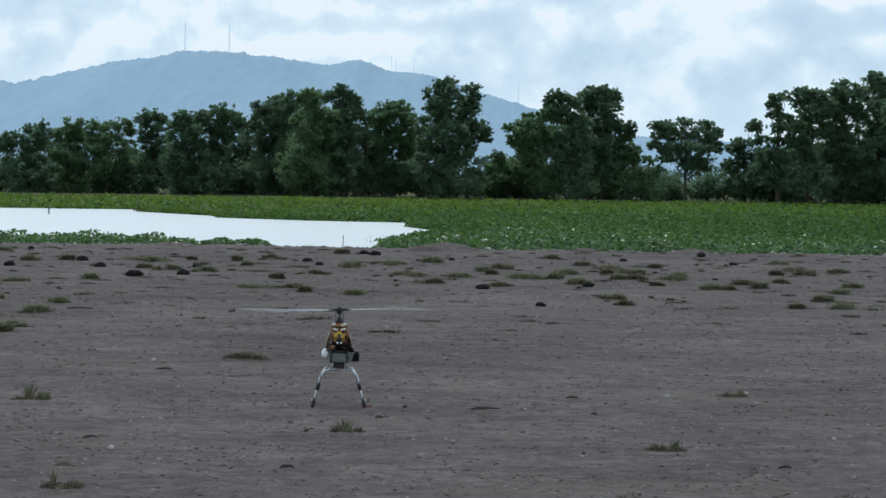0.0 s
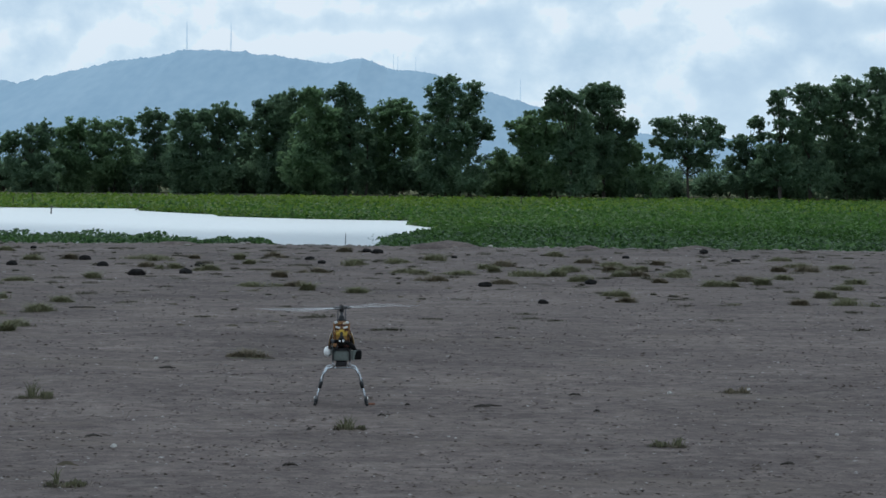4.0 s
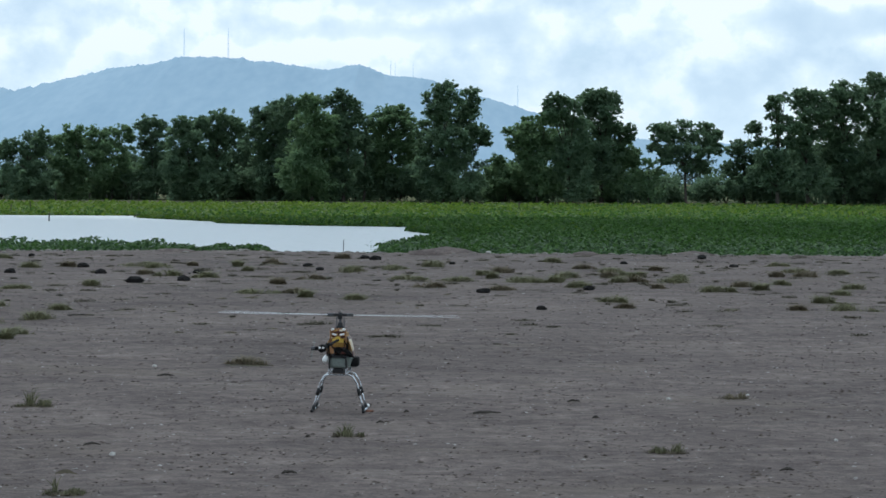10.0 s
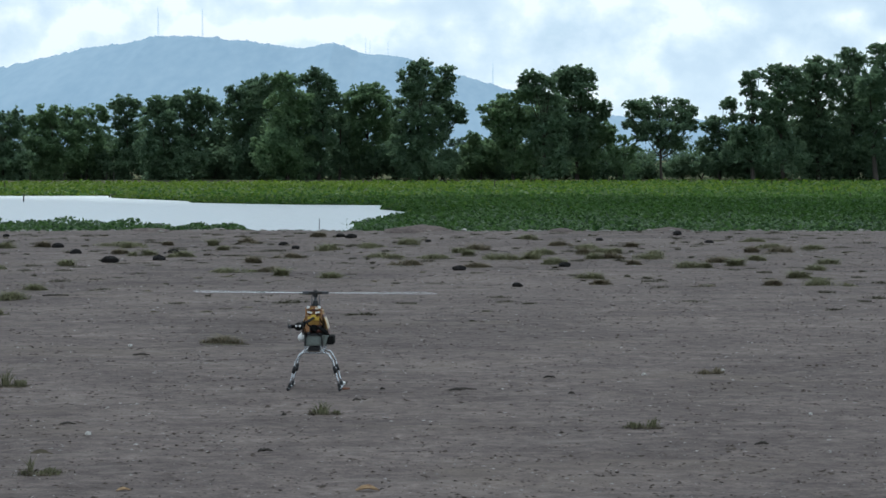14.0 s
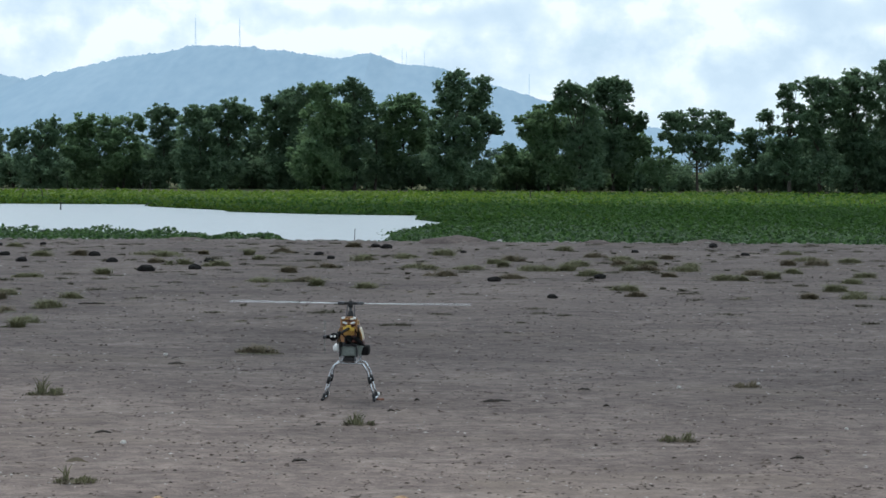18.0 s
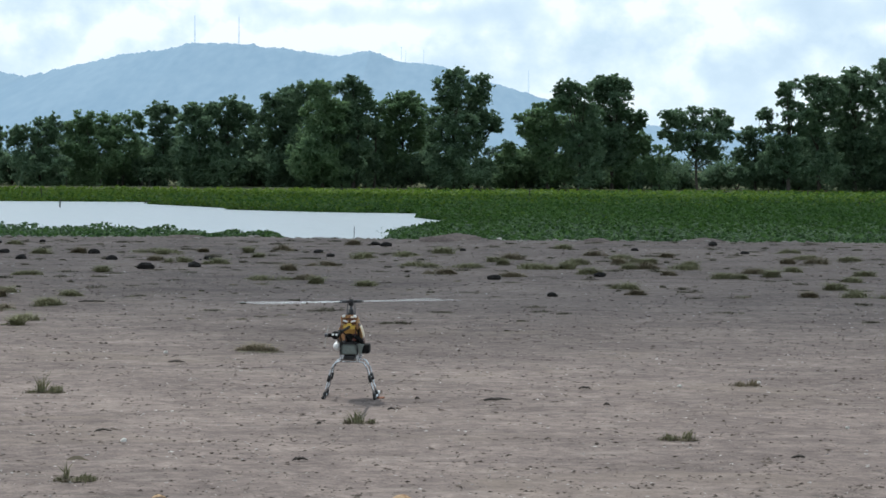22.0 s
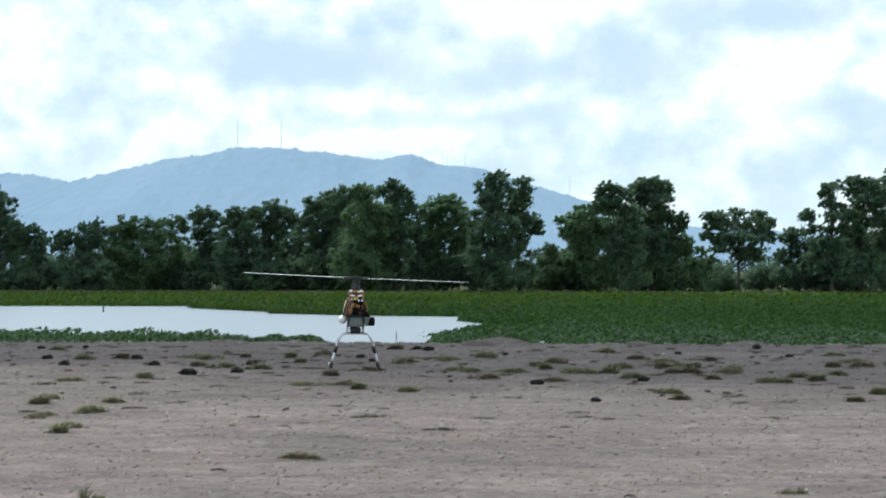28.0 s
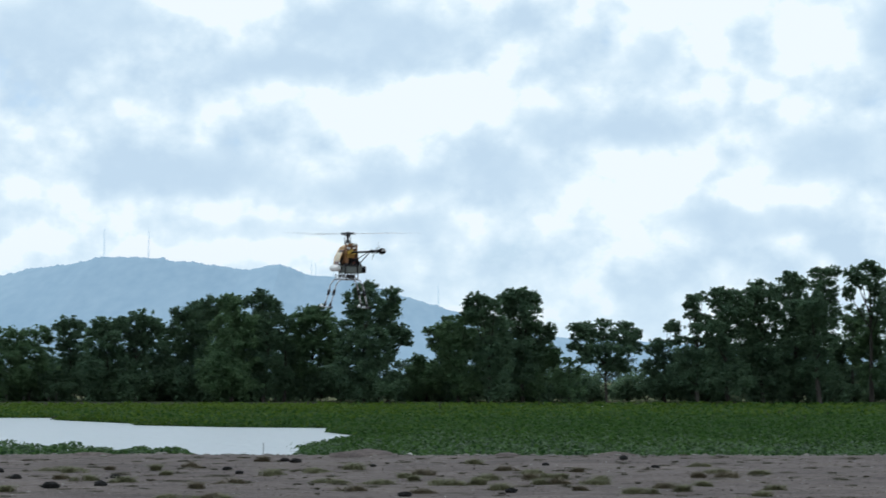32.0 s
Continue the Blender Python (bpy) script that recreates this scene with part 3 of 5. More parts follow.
def build_hill():
    k = HILL_AT / 3350.0
    rx, rz = np.array([(a - 784) * k for a, _ in RIDGE]), np.array([b * k for _, b in RIDGE])
    xs = np.linspace(rx[0], rx[-1], 1300)
    ridge = np.interp(xs, rx, rz)
    rows_y = [(-900 + 45 * k, (k / 20) ** 0.85) for k in range(21)] + [(200, 0.8), (700, 0.0)]
    verts = []
    for dy, f in rows_y:
        for x, r in zip(xs, ridge):
            woods = 1.2 * noise.noise((x * 0.07, 0.4, 7.3)) + 1.6 * abs(noise.noise((x * 0.16, 0.6, 9.4))) + 0.9 * noise.noise((x * 0.33, 0.3, 5.5))
            spur = 5 * noise.noise((x * 0.005, dy * 0.0012, 11)) * (1 - f) * f * 4
            verts.append((x, HILL_AT + dy, r * f + (woods * (2.1 if dy == 0 else 0.0) + spur) * min(1, f * 3) - (4 if f == 0 else 0)))
    n = len(xs)
    faces = [(j * n + i, j * n + i + 1, (j + 1) * n + i + 1, (j + 1) * n + i) for j in range(len(rows_y) - 1) for i in range(n - 1)]
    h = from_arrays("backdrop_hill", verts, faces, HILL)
    for p in h.data.polygons:
        p.use_smooth = True
    tagged(h, "long wooded hill, blue with distance, behind the trees", "hill", kind="structure")


build_hill()


def radio_mast(x, base, height):
    root = tagged(new("radio_mast"), "thin lattice radio mast on the hill ridge", "mast", "masts on the hill")
    root.location = (x, HILL_AT, base)
    thin = min(1.0, height / 44)
    r0, r1 = 1.5 * thin, 0.5 * thin
    for k in range(3):
        a = 2 * math.pi * k / 3
        bm = bmesh.new()
        tube(bm, [(r0 * math.cos(a), r0 * math.sin(a), -6), (r1 * math.cos(a), r1 * math.sin(a), height)], [0.30 * thin, 0.2 * thin], 5)
        part("leg", bm, MAST, root)
    bm = bmesh.new()
    steps = max(4, int(height / 5))
    for i in range(steps):
        for k in range(3):
            a, b = 2 * math.pi * k / 3, 2 * math.pi * (k + 1) / 3
            z0, z1 = height * i / steps, height * (i + 1) / steps
            q0, q1 = r0 + (r1 - r0) * i / steps, r0 + (r1 - r0) * (i + 1) / steps
            tube(bm, [(q0 * math.cos(a), q0 * math.sin(a), z0), (q1 * math.cos(b), q1 * math.sin(b), z1)], 0.12 * thin, 4, False)
    part("lattice", bm, MAST, root)
    bm = bmesh.new()
    tube(bm, [(0, 0, height), (0, 0, height * 1.12)], [0.2 * thin, 0.08 * thin], 5)
    part("antenna", bm, MAST, root)


for mx, mb, mh in ((-459, 222, 48), (-380, 221, 47), (-89, 189, 28), (-81, 189, 23), (-49, 187, 24), (139, 132, 40)):
    radio_mast(mx, mb, mh)


# ---------------------------------------------------------------- trees
def grow_crown(rng, clumps, leaves, leaf):
    """Leaves in the shells of many clumps (x, y, z, radius)."""
    c = np.array(clumps)
    weight = c[:, 4] if c.shape[1] > 4 else c[:, 3] ** 1.8
    share = weight / weight.sum()
    which = rng.choice(len(c), leaves, p=share)
    d = rng.normal(0, 1, (leaves, 3))
    d /= np.linalg.norm(d, axis=1)[:, None]
    rad = c[which, 3] * rng.normal(0.72, 0.36, leaves).clip(0.05, 1.7)
    pos = c[which, :3] + d * rad[:, None] * np.array([1, 1, 0.8])
    return pos, leaf * rng.uniform(0.6, 1.4, leaves)


TREE_LINE = 151.5


def tree(mat, airy, depth, seed, lobes):
    """A tree whose crown is made of lobes: direction, height above the eye, half width, half height, in 1/3350 of the distance."""
    rng = np.random.default_rng(seed)
    d = TREE_LINE + depth
    k = d / 3350.0
    balls = [((px - 784) * k, EYE_HEIGHT + (up - 0.16 * tall) * k, wide * k * 1.2, tall * k * 1.2) for px, up, wide, tall in lobes]
    area = sum(w * t for _, _, w, t in balls)
    foot = sum(x * w * t for x, _, w, t in balls) / area
    top = max(z + t for _, z, _, t in balls)
    root = tagged(new("tree"), "tall broad-leaved tree with a dense dark green crown" if airy < 0.17 else "broad-leaved tree with an open, airy dark green crown",
                  "tree", "trees along the far side of the field")
    root.location = (foot, d, -0.05)
    crown_z = sum(z * w * t for _, z, w, t in balls) / area
    r = 0.015 * top
    bend = rng.normal(0, 0.25)
    pts = [(0.5 * bend * math.sin(2.4 * f), 0.1 * math.sin(5 * f), f * max(crown_z, 0.72 * top)) for f in (0, 0.2, 0.45, 0.7, 1.0)]
    bm = bmesh.new()
    tube(bm, pts, [r * 1.35, r, r * 0.8, r * 0.6, r * 0.25], 7)
    part("trunk", bm, BARK, root)
    clumps = []
    # foliage between neighbouring lobes
    for i, (x, z, w, t) in enumerate(balls):
        for x2, z2, w2, t2 in balls[:i]:
            if math.hypot((x - x2) / (w + w2), (z - z2) / (t + t2)) < 1.3:
                rr = min(w, w2, 1.3 * t, 1.3 * t2)
                for j in range(8):
                    f = rng.uniform(0.2, 0.8)
                    clumps.append((x + (x2 - x) * f - foot + rng.normal(0, 0.4) * rr, rng.normal(0, 0.5) * rr, z + (z2 - z) * f + rng.normal(0, 0.3) * rr - 0.1 * rr,
                                   rr * rng.uniform(0.25, 0.5), 0.012 * rr * rr * (1 - airy)))
    for i, (x, z, w, t) in enumerate(balls):
        lx, ly = x - foot, rng.normal(0, 0.35) * min(w, 1.2) + (0.5 * (i % 3) - 0.5) * w
        fork = min(z - 0.15 * abs(lx), max(crown_z, 0.72 * top)) * rng.uniform(0.55, 0.8)
        if fork > 0.3:
            bm = bmesh.new()
            f = fork / max(crown_z, 0.72 * top)
            start = Vector((0.5 * bend * math.sin(2.4 * f), 0.1 * math.sin(5 * f), fork))
            mid = start.lerp(Vector((lx, ly, z)), 0.55) + Vector((0, 0, -0.06 * abs(lx)))
            tube(bm, [start, mid, (lx, ly, z + 0.3 * t)], [r * 0.4, r * 0.26, r * 0.08], 5)
            part("limb", bm, BARK, root)
        # many small clumps over the lobe, and loose sprays at its rim
        deep, count = 0.8 * w, int(34 - 12 * airy)
        for j in range(count):
            v = rng.normal(0, 1, 3)
            v /= np.linalg.norm(v)
            q = rng.uniform(0.1, 1.0) ** 0.5 * 0.97
            clumps.append((lx + v[0] * w * q, ly + v[1] * deep * q, z + v[2] * t * q, (0.5 * t + 0.3 * w) * rng.uniform(0.16, 0.5) * (1 - 0.2 * airy), w * t / count * rng.uniform(0.3, 1.7)))
        for j in range(10):
            v = rng.normal(0, 1, 3)
            v /= np.linalg.norm(v)
            clumps.append((lx + v[0] * w * 1.1, ly + v[1] * deep, z + v[2] * t * 1.08, min(w, t) * rng.uniform(0.1, 0.26), w * t * 0.012))
    pos, size = grow_crown(rng, clumps, int((2500 - 1000 * airy) * area), 0.119)
    pos[:, 2] = np.maximum(pos[:, 2], 0.12)
    leaf_mass("crown", pos, size, 1.1, mat, rng, root, aspect=0.65, simple=True)


tree(LEAF_TREE, 0.3, -2, 100,
     ((22, 58, 22, 13), (12, 44, 15, 11), (60, 78, 12, 9), (84, 78, 12, 12), (72, 59, 28, 13), (67, 36, 36, 17), (62, 4, 44, 24), (57, -22, 44, 18)))
tree(LEAF_BRIGHT, 0.18, 0, 101,
     ((142, 83, 20, 12), (122, 67, 20, 14), (158, 59, 32, 14), (132, 31, 28, 20), (170, 25, 34, 24), (137, -9, 30, 24)))
tree(LEAF_BRIGHT, 0.18, 2, 102,
     ((185, 84, 20, 11), (222, 85, 18, 10), (236, 77, 8, 9), (207, 55, 34, 14), (217, 21, 30, 24), (192, -11, 42, 24)))
tree(LEAF_TREE, 0.3, 4, 103,
     ((272, 103, 16, 11), (253, 95, 9, 7), (290, 98, 10, 8), (272, 79, 22, 13), (277, 56, 24, 15), (273, 26, 30, 22), (273, -8, 32, 25)))
tree(LEAF_TREE, 0.06, -1, 104,
     ((328, 102, 13, 9), (318, 86, 15, 10), (348, 96, 20, 13), (366, 102, 11, 12), (338, 71, 30, 19), (343, 40, 36, 22), (318, 20, 20, 20), (343, -6, 40, 28)))
tree(LEAF_TREE, 0.12, 1, 105,
     ((397, 113, 22, 12), (377, 96, 22, 14), (412, 97, 22, 14), (428, 87, 11, 13), (393, 70, 26, 18), (385, 40, 26, 20), (381, 2, 34, 30)))
tree(LEAF_TREE, 0, 3, 106,
     ((459, 123, 8, 8), (472, 114, 16, 10), (497, 130, 20, 11), (528, 137, 20, 12), (570, 137, 16, 12), (517, 111, 44, 20), (467, 87, 25, 22), (513, 71, 44, 28), (473, 41, 30, 25), (513, 3, 50, 34)))
tree(LEAF_BRIGHT, 0, -2, 107,
     ((550, 139, 20, 13), (562, 108, 34, 22), (565, 64, 40, 30), (548, 20, 40, 30), (563, -10, 36, 22)))
tree(LEAF_TREE, 0.18, 0, 108,
     ((612, 99, 22, 14), (608, 156, 10, 8), (604, 143, 16, 9), (586, 143, 10, 8), (625, 143, 8, 10), (613, 125, 16, 12), (635, 132, 9, 9), (640, 114, 10, 12), (627, 107, 15, 8), (596, 112, 9, 8), (607, 88, 28, 14), (619, 68, 28, 16), (613, 41, 26, 20), (607, 8, 24, 22), (613, -17, 20, 15)))
tree(LEAF_TREE, 0.18, 2, 109,
     ((654, 104, 13, 8), (650, 78, 16, 14), (653, 44, 16, 20), (645, 7, 14, 20)))
tree(LEAF_BRIGHT, 0.18, 4, 110,
     ((692, 123, 16, 10), (717, 126, 16, 10), (672, 108, 18, 12), (707, 109, 30, 15), (728, 104, 13, 14), (687, 84, 30, 16), (714, 74, 28, 16), (677, 53, 20, 20), (725, 49, 20, 18), (691, 25, 26, 16), (673, 1, 20, 20), (719, -9, 24, 18)))
tree(LEAF_TREE, 0.18, -1, 111,
     ((780, 164, 12, 8), (801, 169, 12, 9), (772, 149, 17, 12), (806, 149, 17, 13), (782, 124, 24, 16), (772, 99, 24, 16), (797, 76, 30, 18), (770, 63, 22, 18), (811, 40, 30, 20), (773, 29, 30, 22), (798, 0, 45, 25)))
tree(LEAF_TREE, 0.24, 1, 112,
     ((839, 159, 14, 8), (844, 144, 13, 11), (833, 127, 17, 12), (812, 118, 24, 18), (822, 100, 24, 14), (848, 90, 19, 13), (866, 85, 9, 11), (832, 68, 22, 13), (862, 70, 13, 6), (841, 2, 15, 20)))
tree(LEAF_BRIGHT, 0.24, 3, 113,
     ((887, 40, 14, 8), (899, 27, 23, 13), (878, 14, 19, 13), (909, 5, 27, 17), (883, -15, 28, 16), (930, -14, 22, 15)))
tree(LEAF_TREE, 0.03, -2, 114,
     ((989, 149, 16, 8), (975, 137, 11, 9), (1007, 141, 14, 10), (1022, 134, 9, 13), (989, 124, 20, 8), (1002, 111, 26, 13), (1032, 101, 18, 14), (1024, 71, 28, 18), (1008, 43, 38, 18), (1030, 3, 22, 25)))
tree(LEAF_BRIGHT, 0.06, 0, 115,
     ((972, 114, 21, 10), (947, 105, 19, 11), (926, 95, 12, 9), (902, 90, 9, 6), (937, 80, 28, 14), (982, 84, 34, 18), (916, 70, 13, 9), (957, 56, 40, 18), (943, 21, 30, 18), (973, 1, 28, 22)))
tree(LEAF_TREE, 0, 2, 116,
     ((1056, 156, 19, 10), (1076, 158, 13, 9), (1041, 146, 14, 9), (1091, 146, 12, 12), (1066, 138, 32, 11), (1046, 124, 13, 9), (1081, 124, 21, 10), (1066, 106, 32, 11), (1102, 97, 20, 8), (1121, 92, 8, 13), (1072, 84, 30, 12), (1113, 78, 13, 9), (1062, 46, 30, 30)))
tree(LEAF_BRIGHT, 0, 4, 117,
     ((1092, 68, 23, 9), (1072, 59, 21, 12), (1117, 57, 19, 12), (1128, 42, 11, 14), (1092, 42, 36, 18), (1087, 12, 42, 22), (1093, -14, 40, 20)))
tree(LEAF_BRIGHT, 0.27, -1, 118,
     ((1152, 35, 13, 7), (1147, 7, 21, 17), (1159, -18, 22, 14), (1173, 21, 9, 7)))
tree(LEAF_TREE, 0.07, 1, 119,
     ((1166, 97, 13, 7), (1187, 99, 13, 8), (1216, 104, 13, 8), (1251, 101, 12, 8), (1176, 82, 21, 9), (1211, 82, 24, 11), (1252, 83, 24, 11), (1276, 88, 8, 8), (1163, 63, 13, 7), (1197, 58, 28, 10), (1241, 58, 31, 11), (1275, 63, 11, 9), (1188, 41, 20, 7), (1238, 35, 30, 10), (1257, 25, 16, 6), (1222, 24, 14, 6)))
tree(LEAF_TREE, 0.18, 3, 120,
     ((1340, 103, 12, 7), (1330, 96, 8, 6), (1348, 93, 7, 7), (1317, 68, 21, 8), (1302, 60, 13, 9), (1347, 74, 13, 7), (1326, 46, 22, 9), (1302, 27, 21, 13), (1336, 23, 20, 13), (1304, -3, 28, 20), (1348, -7, 26, 19)))
tree(LEAF_TREE, 0.17, -2, 121,
     ((1405, 107, 14, 14), (1359, 53, 18, 14), (1357, 18, 22, 20), (1374, 147, 12, 8), (1365, 137, 8, 7), (1379, 128, 9, 11), (1368, 118, 8, 5), (1395, 153, 12, 7), (1390, 114, 13, 7), (1385, 97, 24, 8), (1415, 99, 14, 9), (1371, 77, 13, 7), (1400, 74, 14, 7), (1386, 47, 24, 13), (1371, 19, 24, 17), (1402, 8, 28, 22)))
tree(LEAF_TREE, 0.06, 0, 122,
     ((1410, 74, 24, 13), (1469, 134, 14, 16), (1421, 161, 14, 9), (1444, 157, 12, 9), (1424, 144, 18, 11), (1455, 149, 13, 12), (1435, 124, 22, 13), (1430, 101, 19, 12), (1460, 119, 11, 16), (1450, 87, 13, 8), (1425, 74, 15, 9), (1431, 47, 24, 14), (1441, 9, 34, 24)))
tree(LEAF_TREE, 0, 2, 123,
     ((1466, 94, 15, 16), (1470, 55, 24, 20), (1495, 176, 15, 9), (1479, 159, 15, 10), (1513, 161, 16, 12), (1489, 144, 22, 13), (1519, 130, 24, 18), (1483, 114, 18, 16), (1506, 90, 28, 18), (1480, 70, 15, 11), (1511, 55, 30, 20), (1497, 21, 34, 20), (1531, 7, 22, 25)))
tree(LEAF_TREE, 0.06, 4, 124,
     ((1547, 188, 16, 10), (1568, 176, 20, 12), (1550, 160, 30, 16), (1561, 121, 32, 25), (1570, 80, 30, 25), (1558, 29, 38, 34)))
tree(LEAF_TREE, 0.06, -1, 125,
     ((1580, 141, 20, 20), (1584, 91, 20, 25), (1607, 196, 17, 9), (1627, 198, 13, 8), (1613, 175, 22, 12), (1618, 150, 20, 13), (1609, 120, 24, 19), (1612, 79, 22, 18), (1602, 28, 28, 24)))
tree(LEAF_TREE, 0.18, 1, 126,
     ((1661, 195, 13, 11), (1690, 208, 15, 9), (1711, 198, 13, 11), (1677, 180, 18, 10), (1713, 171, 18, 16), (1658, 160, 10, 12), (1710, 136, 24, 18)))
tree(LEAF_BRIGHT, 0.12, 3, 127,
     ((1688, 105, 34, 18), (1705, 66, 38, 24), (1670, 50, 14, 14), (1708, 20, 34, 24)))
tree(LEAF_TREE, 0.06, -2, 128,
     ((1766, 202, 34, 22), (1762, 152, 40, 30), (1768, 93, 46, 40), (1770, 23, 46, 34)))
tree(LEAF_TREE, 0.18, 0, 129,
     ((-38, 63, 24, 16), (-20, 47, 12, 12), (-36, 23, 24, 22), (-43, -13, 32, 24), (-66, 77, 18, 14)))
tree(LEAF_TREE, 0.06, 2, 130,
     ((-90, 124, 26, 18), (-98, 84, 34, 26), (-88, 37, 36, 30), (-94, -11, 38, 26)))
tree(LEAF_TREE, 0.06, 4, 131,
     ((-153, 108, 36, 22), (-158, 58, 44, 34), (-157, -2, 46, 34)))
tree(LEAF_TREE, 0.12, 8, 132,
     ((303, 40, 18, 26), (307, 0, 26, 26), (234, 26, 20, 26)))
tree(LEAF_TREE, 0.18, 9, 133,
     ((445, 65, 14, 18), (441, 21, 22, 22), (435, -12, 26, 18)))
tree(LEAF_TREE, 0.1, 6, 142,
     ((432, 45, 24, 24), (450, 18, 22, 22), (416, 16, 20, 22)))
tree(LEAF_TREE, 0.1, 6, 143,
     ((930, 48, 13, 18), (924, 18, 18, 20), (942, 22, 16, 20)))
tree(LEAF_TREE, 0.06, 10, 134,
     ((584, 86, 20, 22), (587, 42, 28, 30), (585, -4, 30, 26)))
tree(LEAF_TREE, 0.12, 11, 135,
     ((636, 76, 18, 18), (663, 64, 20, 24), (641, 24, 26, 26), (667, 13, 24, 28)))
tree(LEAF_TREE, 0.18, 8, 136,
     ((745, 83, 13, 15), (748, 47, 18, 24), (745, 5, 22, 28)))
tree(LEAF_TREE, 0, 9, 137,
     ((1017, 82, 34, 26), (1032, 45, 40, 34), (1013, -5, 34, 20)))
tree(LEAF_TREE, 0.06, 10, 138,
     ((1411, 48, 34, 24), (1471, 21, 40, 34), (1392, 0, 34, 26)))
tree(LEAF_TREE, 0.12, 11, 139,
     ((107, 38, 16, 16), (100, -12, 22, 22)))
tree(LEAF_TREE, 0.18, 8, 140,
     ((1660, 112, 20, 24), (1663, 67, 20, 24), (1668, 12, 30, 26)))
tree(LEAF_TREE, 0.06, 9, 141,
     ((1545, 61, 28, 30), (1630, 50, 26, 28), (1583, 12, 40, 28)))


def along(px):
    """Distance of the tree line, and metres across, in the direction px."""
    return TREE_LINE, (px - 784) / 3350.0 * TREE_LINE


def build_far_woods():
    """Low woods far behind the tree line, seen through its gaps."""
    rng = np.random.default_rng(61)
    clumps = []
    for x in np.arange(-190, 230, 5.5):
        h = 8.5 + 2.2 * math.sin(x * 0.07) + rng.normal(0, 0.9)
        y = 620 + rng.uniform(-12, 12)
        for _ in range(7):
            clumps.append((x + rng.normal(0, 2.2), y, rng.uniform(0.8, h - 1.2), rng.uniform(1.3, 2.6)))
    pos, size = grow_crown(rng, clumps, 30000, 0.55)
    tagged(leaf_mass("far_woods", pos, size, 1.0, LEAF_FARTHEST, rng, simple=True), "distant woods behind the tree line, haze put into their pale leaves", "woods", kind="stuff")


build_far_woods()


def bush(x, y, height, width, seed):
    rng = np.random.default_rng(seed)
    root = tagged(new("bush"), "dense dark green bush under the trees", "bush", "bushes under the trees")
    root.location = (x, y, -0.1)
    for k in range(4):
        bm = bmesh.new()
        a = k * 1.7 + rng.uniform(0, 1)
        tube(bm, [(0, 0, 0), (0.12 * width * math.cos(a), 0.12 * width * math.sin(a), height * 0.4), (0.3 * width * math.cos(a), 0.3 * width * math.sin(a), height * 0.75)],
             [0.05, 0.04, 0.015], 5)
        part("stem", bm, BARK, root)
    clumps = [(rng.uniform(-0.42, 0.42) * width, rng.uniform(-0.3, 0.3) * width, height * rng.uniform(0.2, 0.78), 0.22 * height + 0.08 * width) for _ in range(12)]
    pos, size = grow_crown(rng, clumps, 2000, 0.14)
    leaf_mass("foliage", pos, size, 1.1, LEAF_TREE, rng, root, aspect=0.65, simple=True)


brng = random.Random(8)
px = -160
while px < 1800:
    d, gx = along(px)
    if not 1222 < px < 1270:
        bush(gx, d + brng.uniform(1, 9), brng.uniform(1.3, 3.4), brng.uniform(3.0, 4.6), 500 + px)
    px += brng.randint(22, 40)


# ---------------------------------------------------------------- stakes
def stake(x, y, foot, height, lean, r, label):
    ob = tagged(new("stake"), label, "stake", "stakes round the pond")
    bm = bmesh.new()
    tube(bm, [(0, 0, -0.3), (lean * 0.5, 0.01, height * 0.5), (lean, 0, height)], [r, r * 0.9, r * 0.78], 7)
    part("shaft", bm, STAKE, ob)
    bm = bmesh.new()
    tube(bm, [(lean, 0, height - 0.01), (lean, 0, height + 0.03)], [r * 0.8, r * 0.45], 7)
    part("cut_end", bm, STAKE, ob, "paler sawn end")
    ob.location = (x, y, foot)


for sx, sy, sh, sl in ((-23.5, 103.7, 0.75, 0.05), (-24, 111.2, 0.85, -0.03), (-18.2, 88.2, 0.5, 0.03), (-29.6, 146, 1.3, 0), (-26.8, 144.9, 1.2, 0.05), (-25.1, 142.9, 1.1, 0),
                       (-22.0, 138.6, 1.4, 0.0), (-23.8, 146.5, 1.1, -0.04), (-16.0, 97.8, 0.25, 0.55), (4.9, 116.5, 1.0, 0), (12.7, 134.7, 1.1, 0), (24.3, 125.5, 0.75, 0.02), (24.1, 127.6, 0.7, 0),
                       (20.8, 96.2, 0.55, 0), (22.4, 100.9, 0.6, 0.03), (23.3, 104.1, 0.6, 0), (24.6, 99.0, 0.55, 0), (20.4, 88.5, 0.5, 0.02), (21.3, 90.2, 0.52, 0)):
    stake(sx, sy, WATER_LEVEL, sh * 0.72, sl, 0.036, "thin weathered wooden stake in the water plants")
stake(-2.7, 53.3, WATER_LEVEL - 0.05, 0.34, 0.01, 0.012, "thin bare stick standing in the open water")


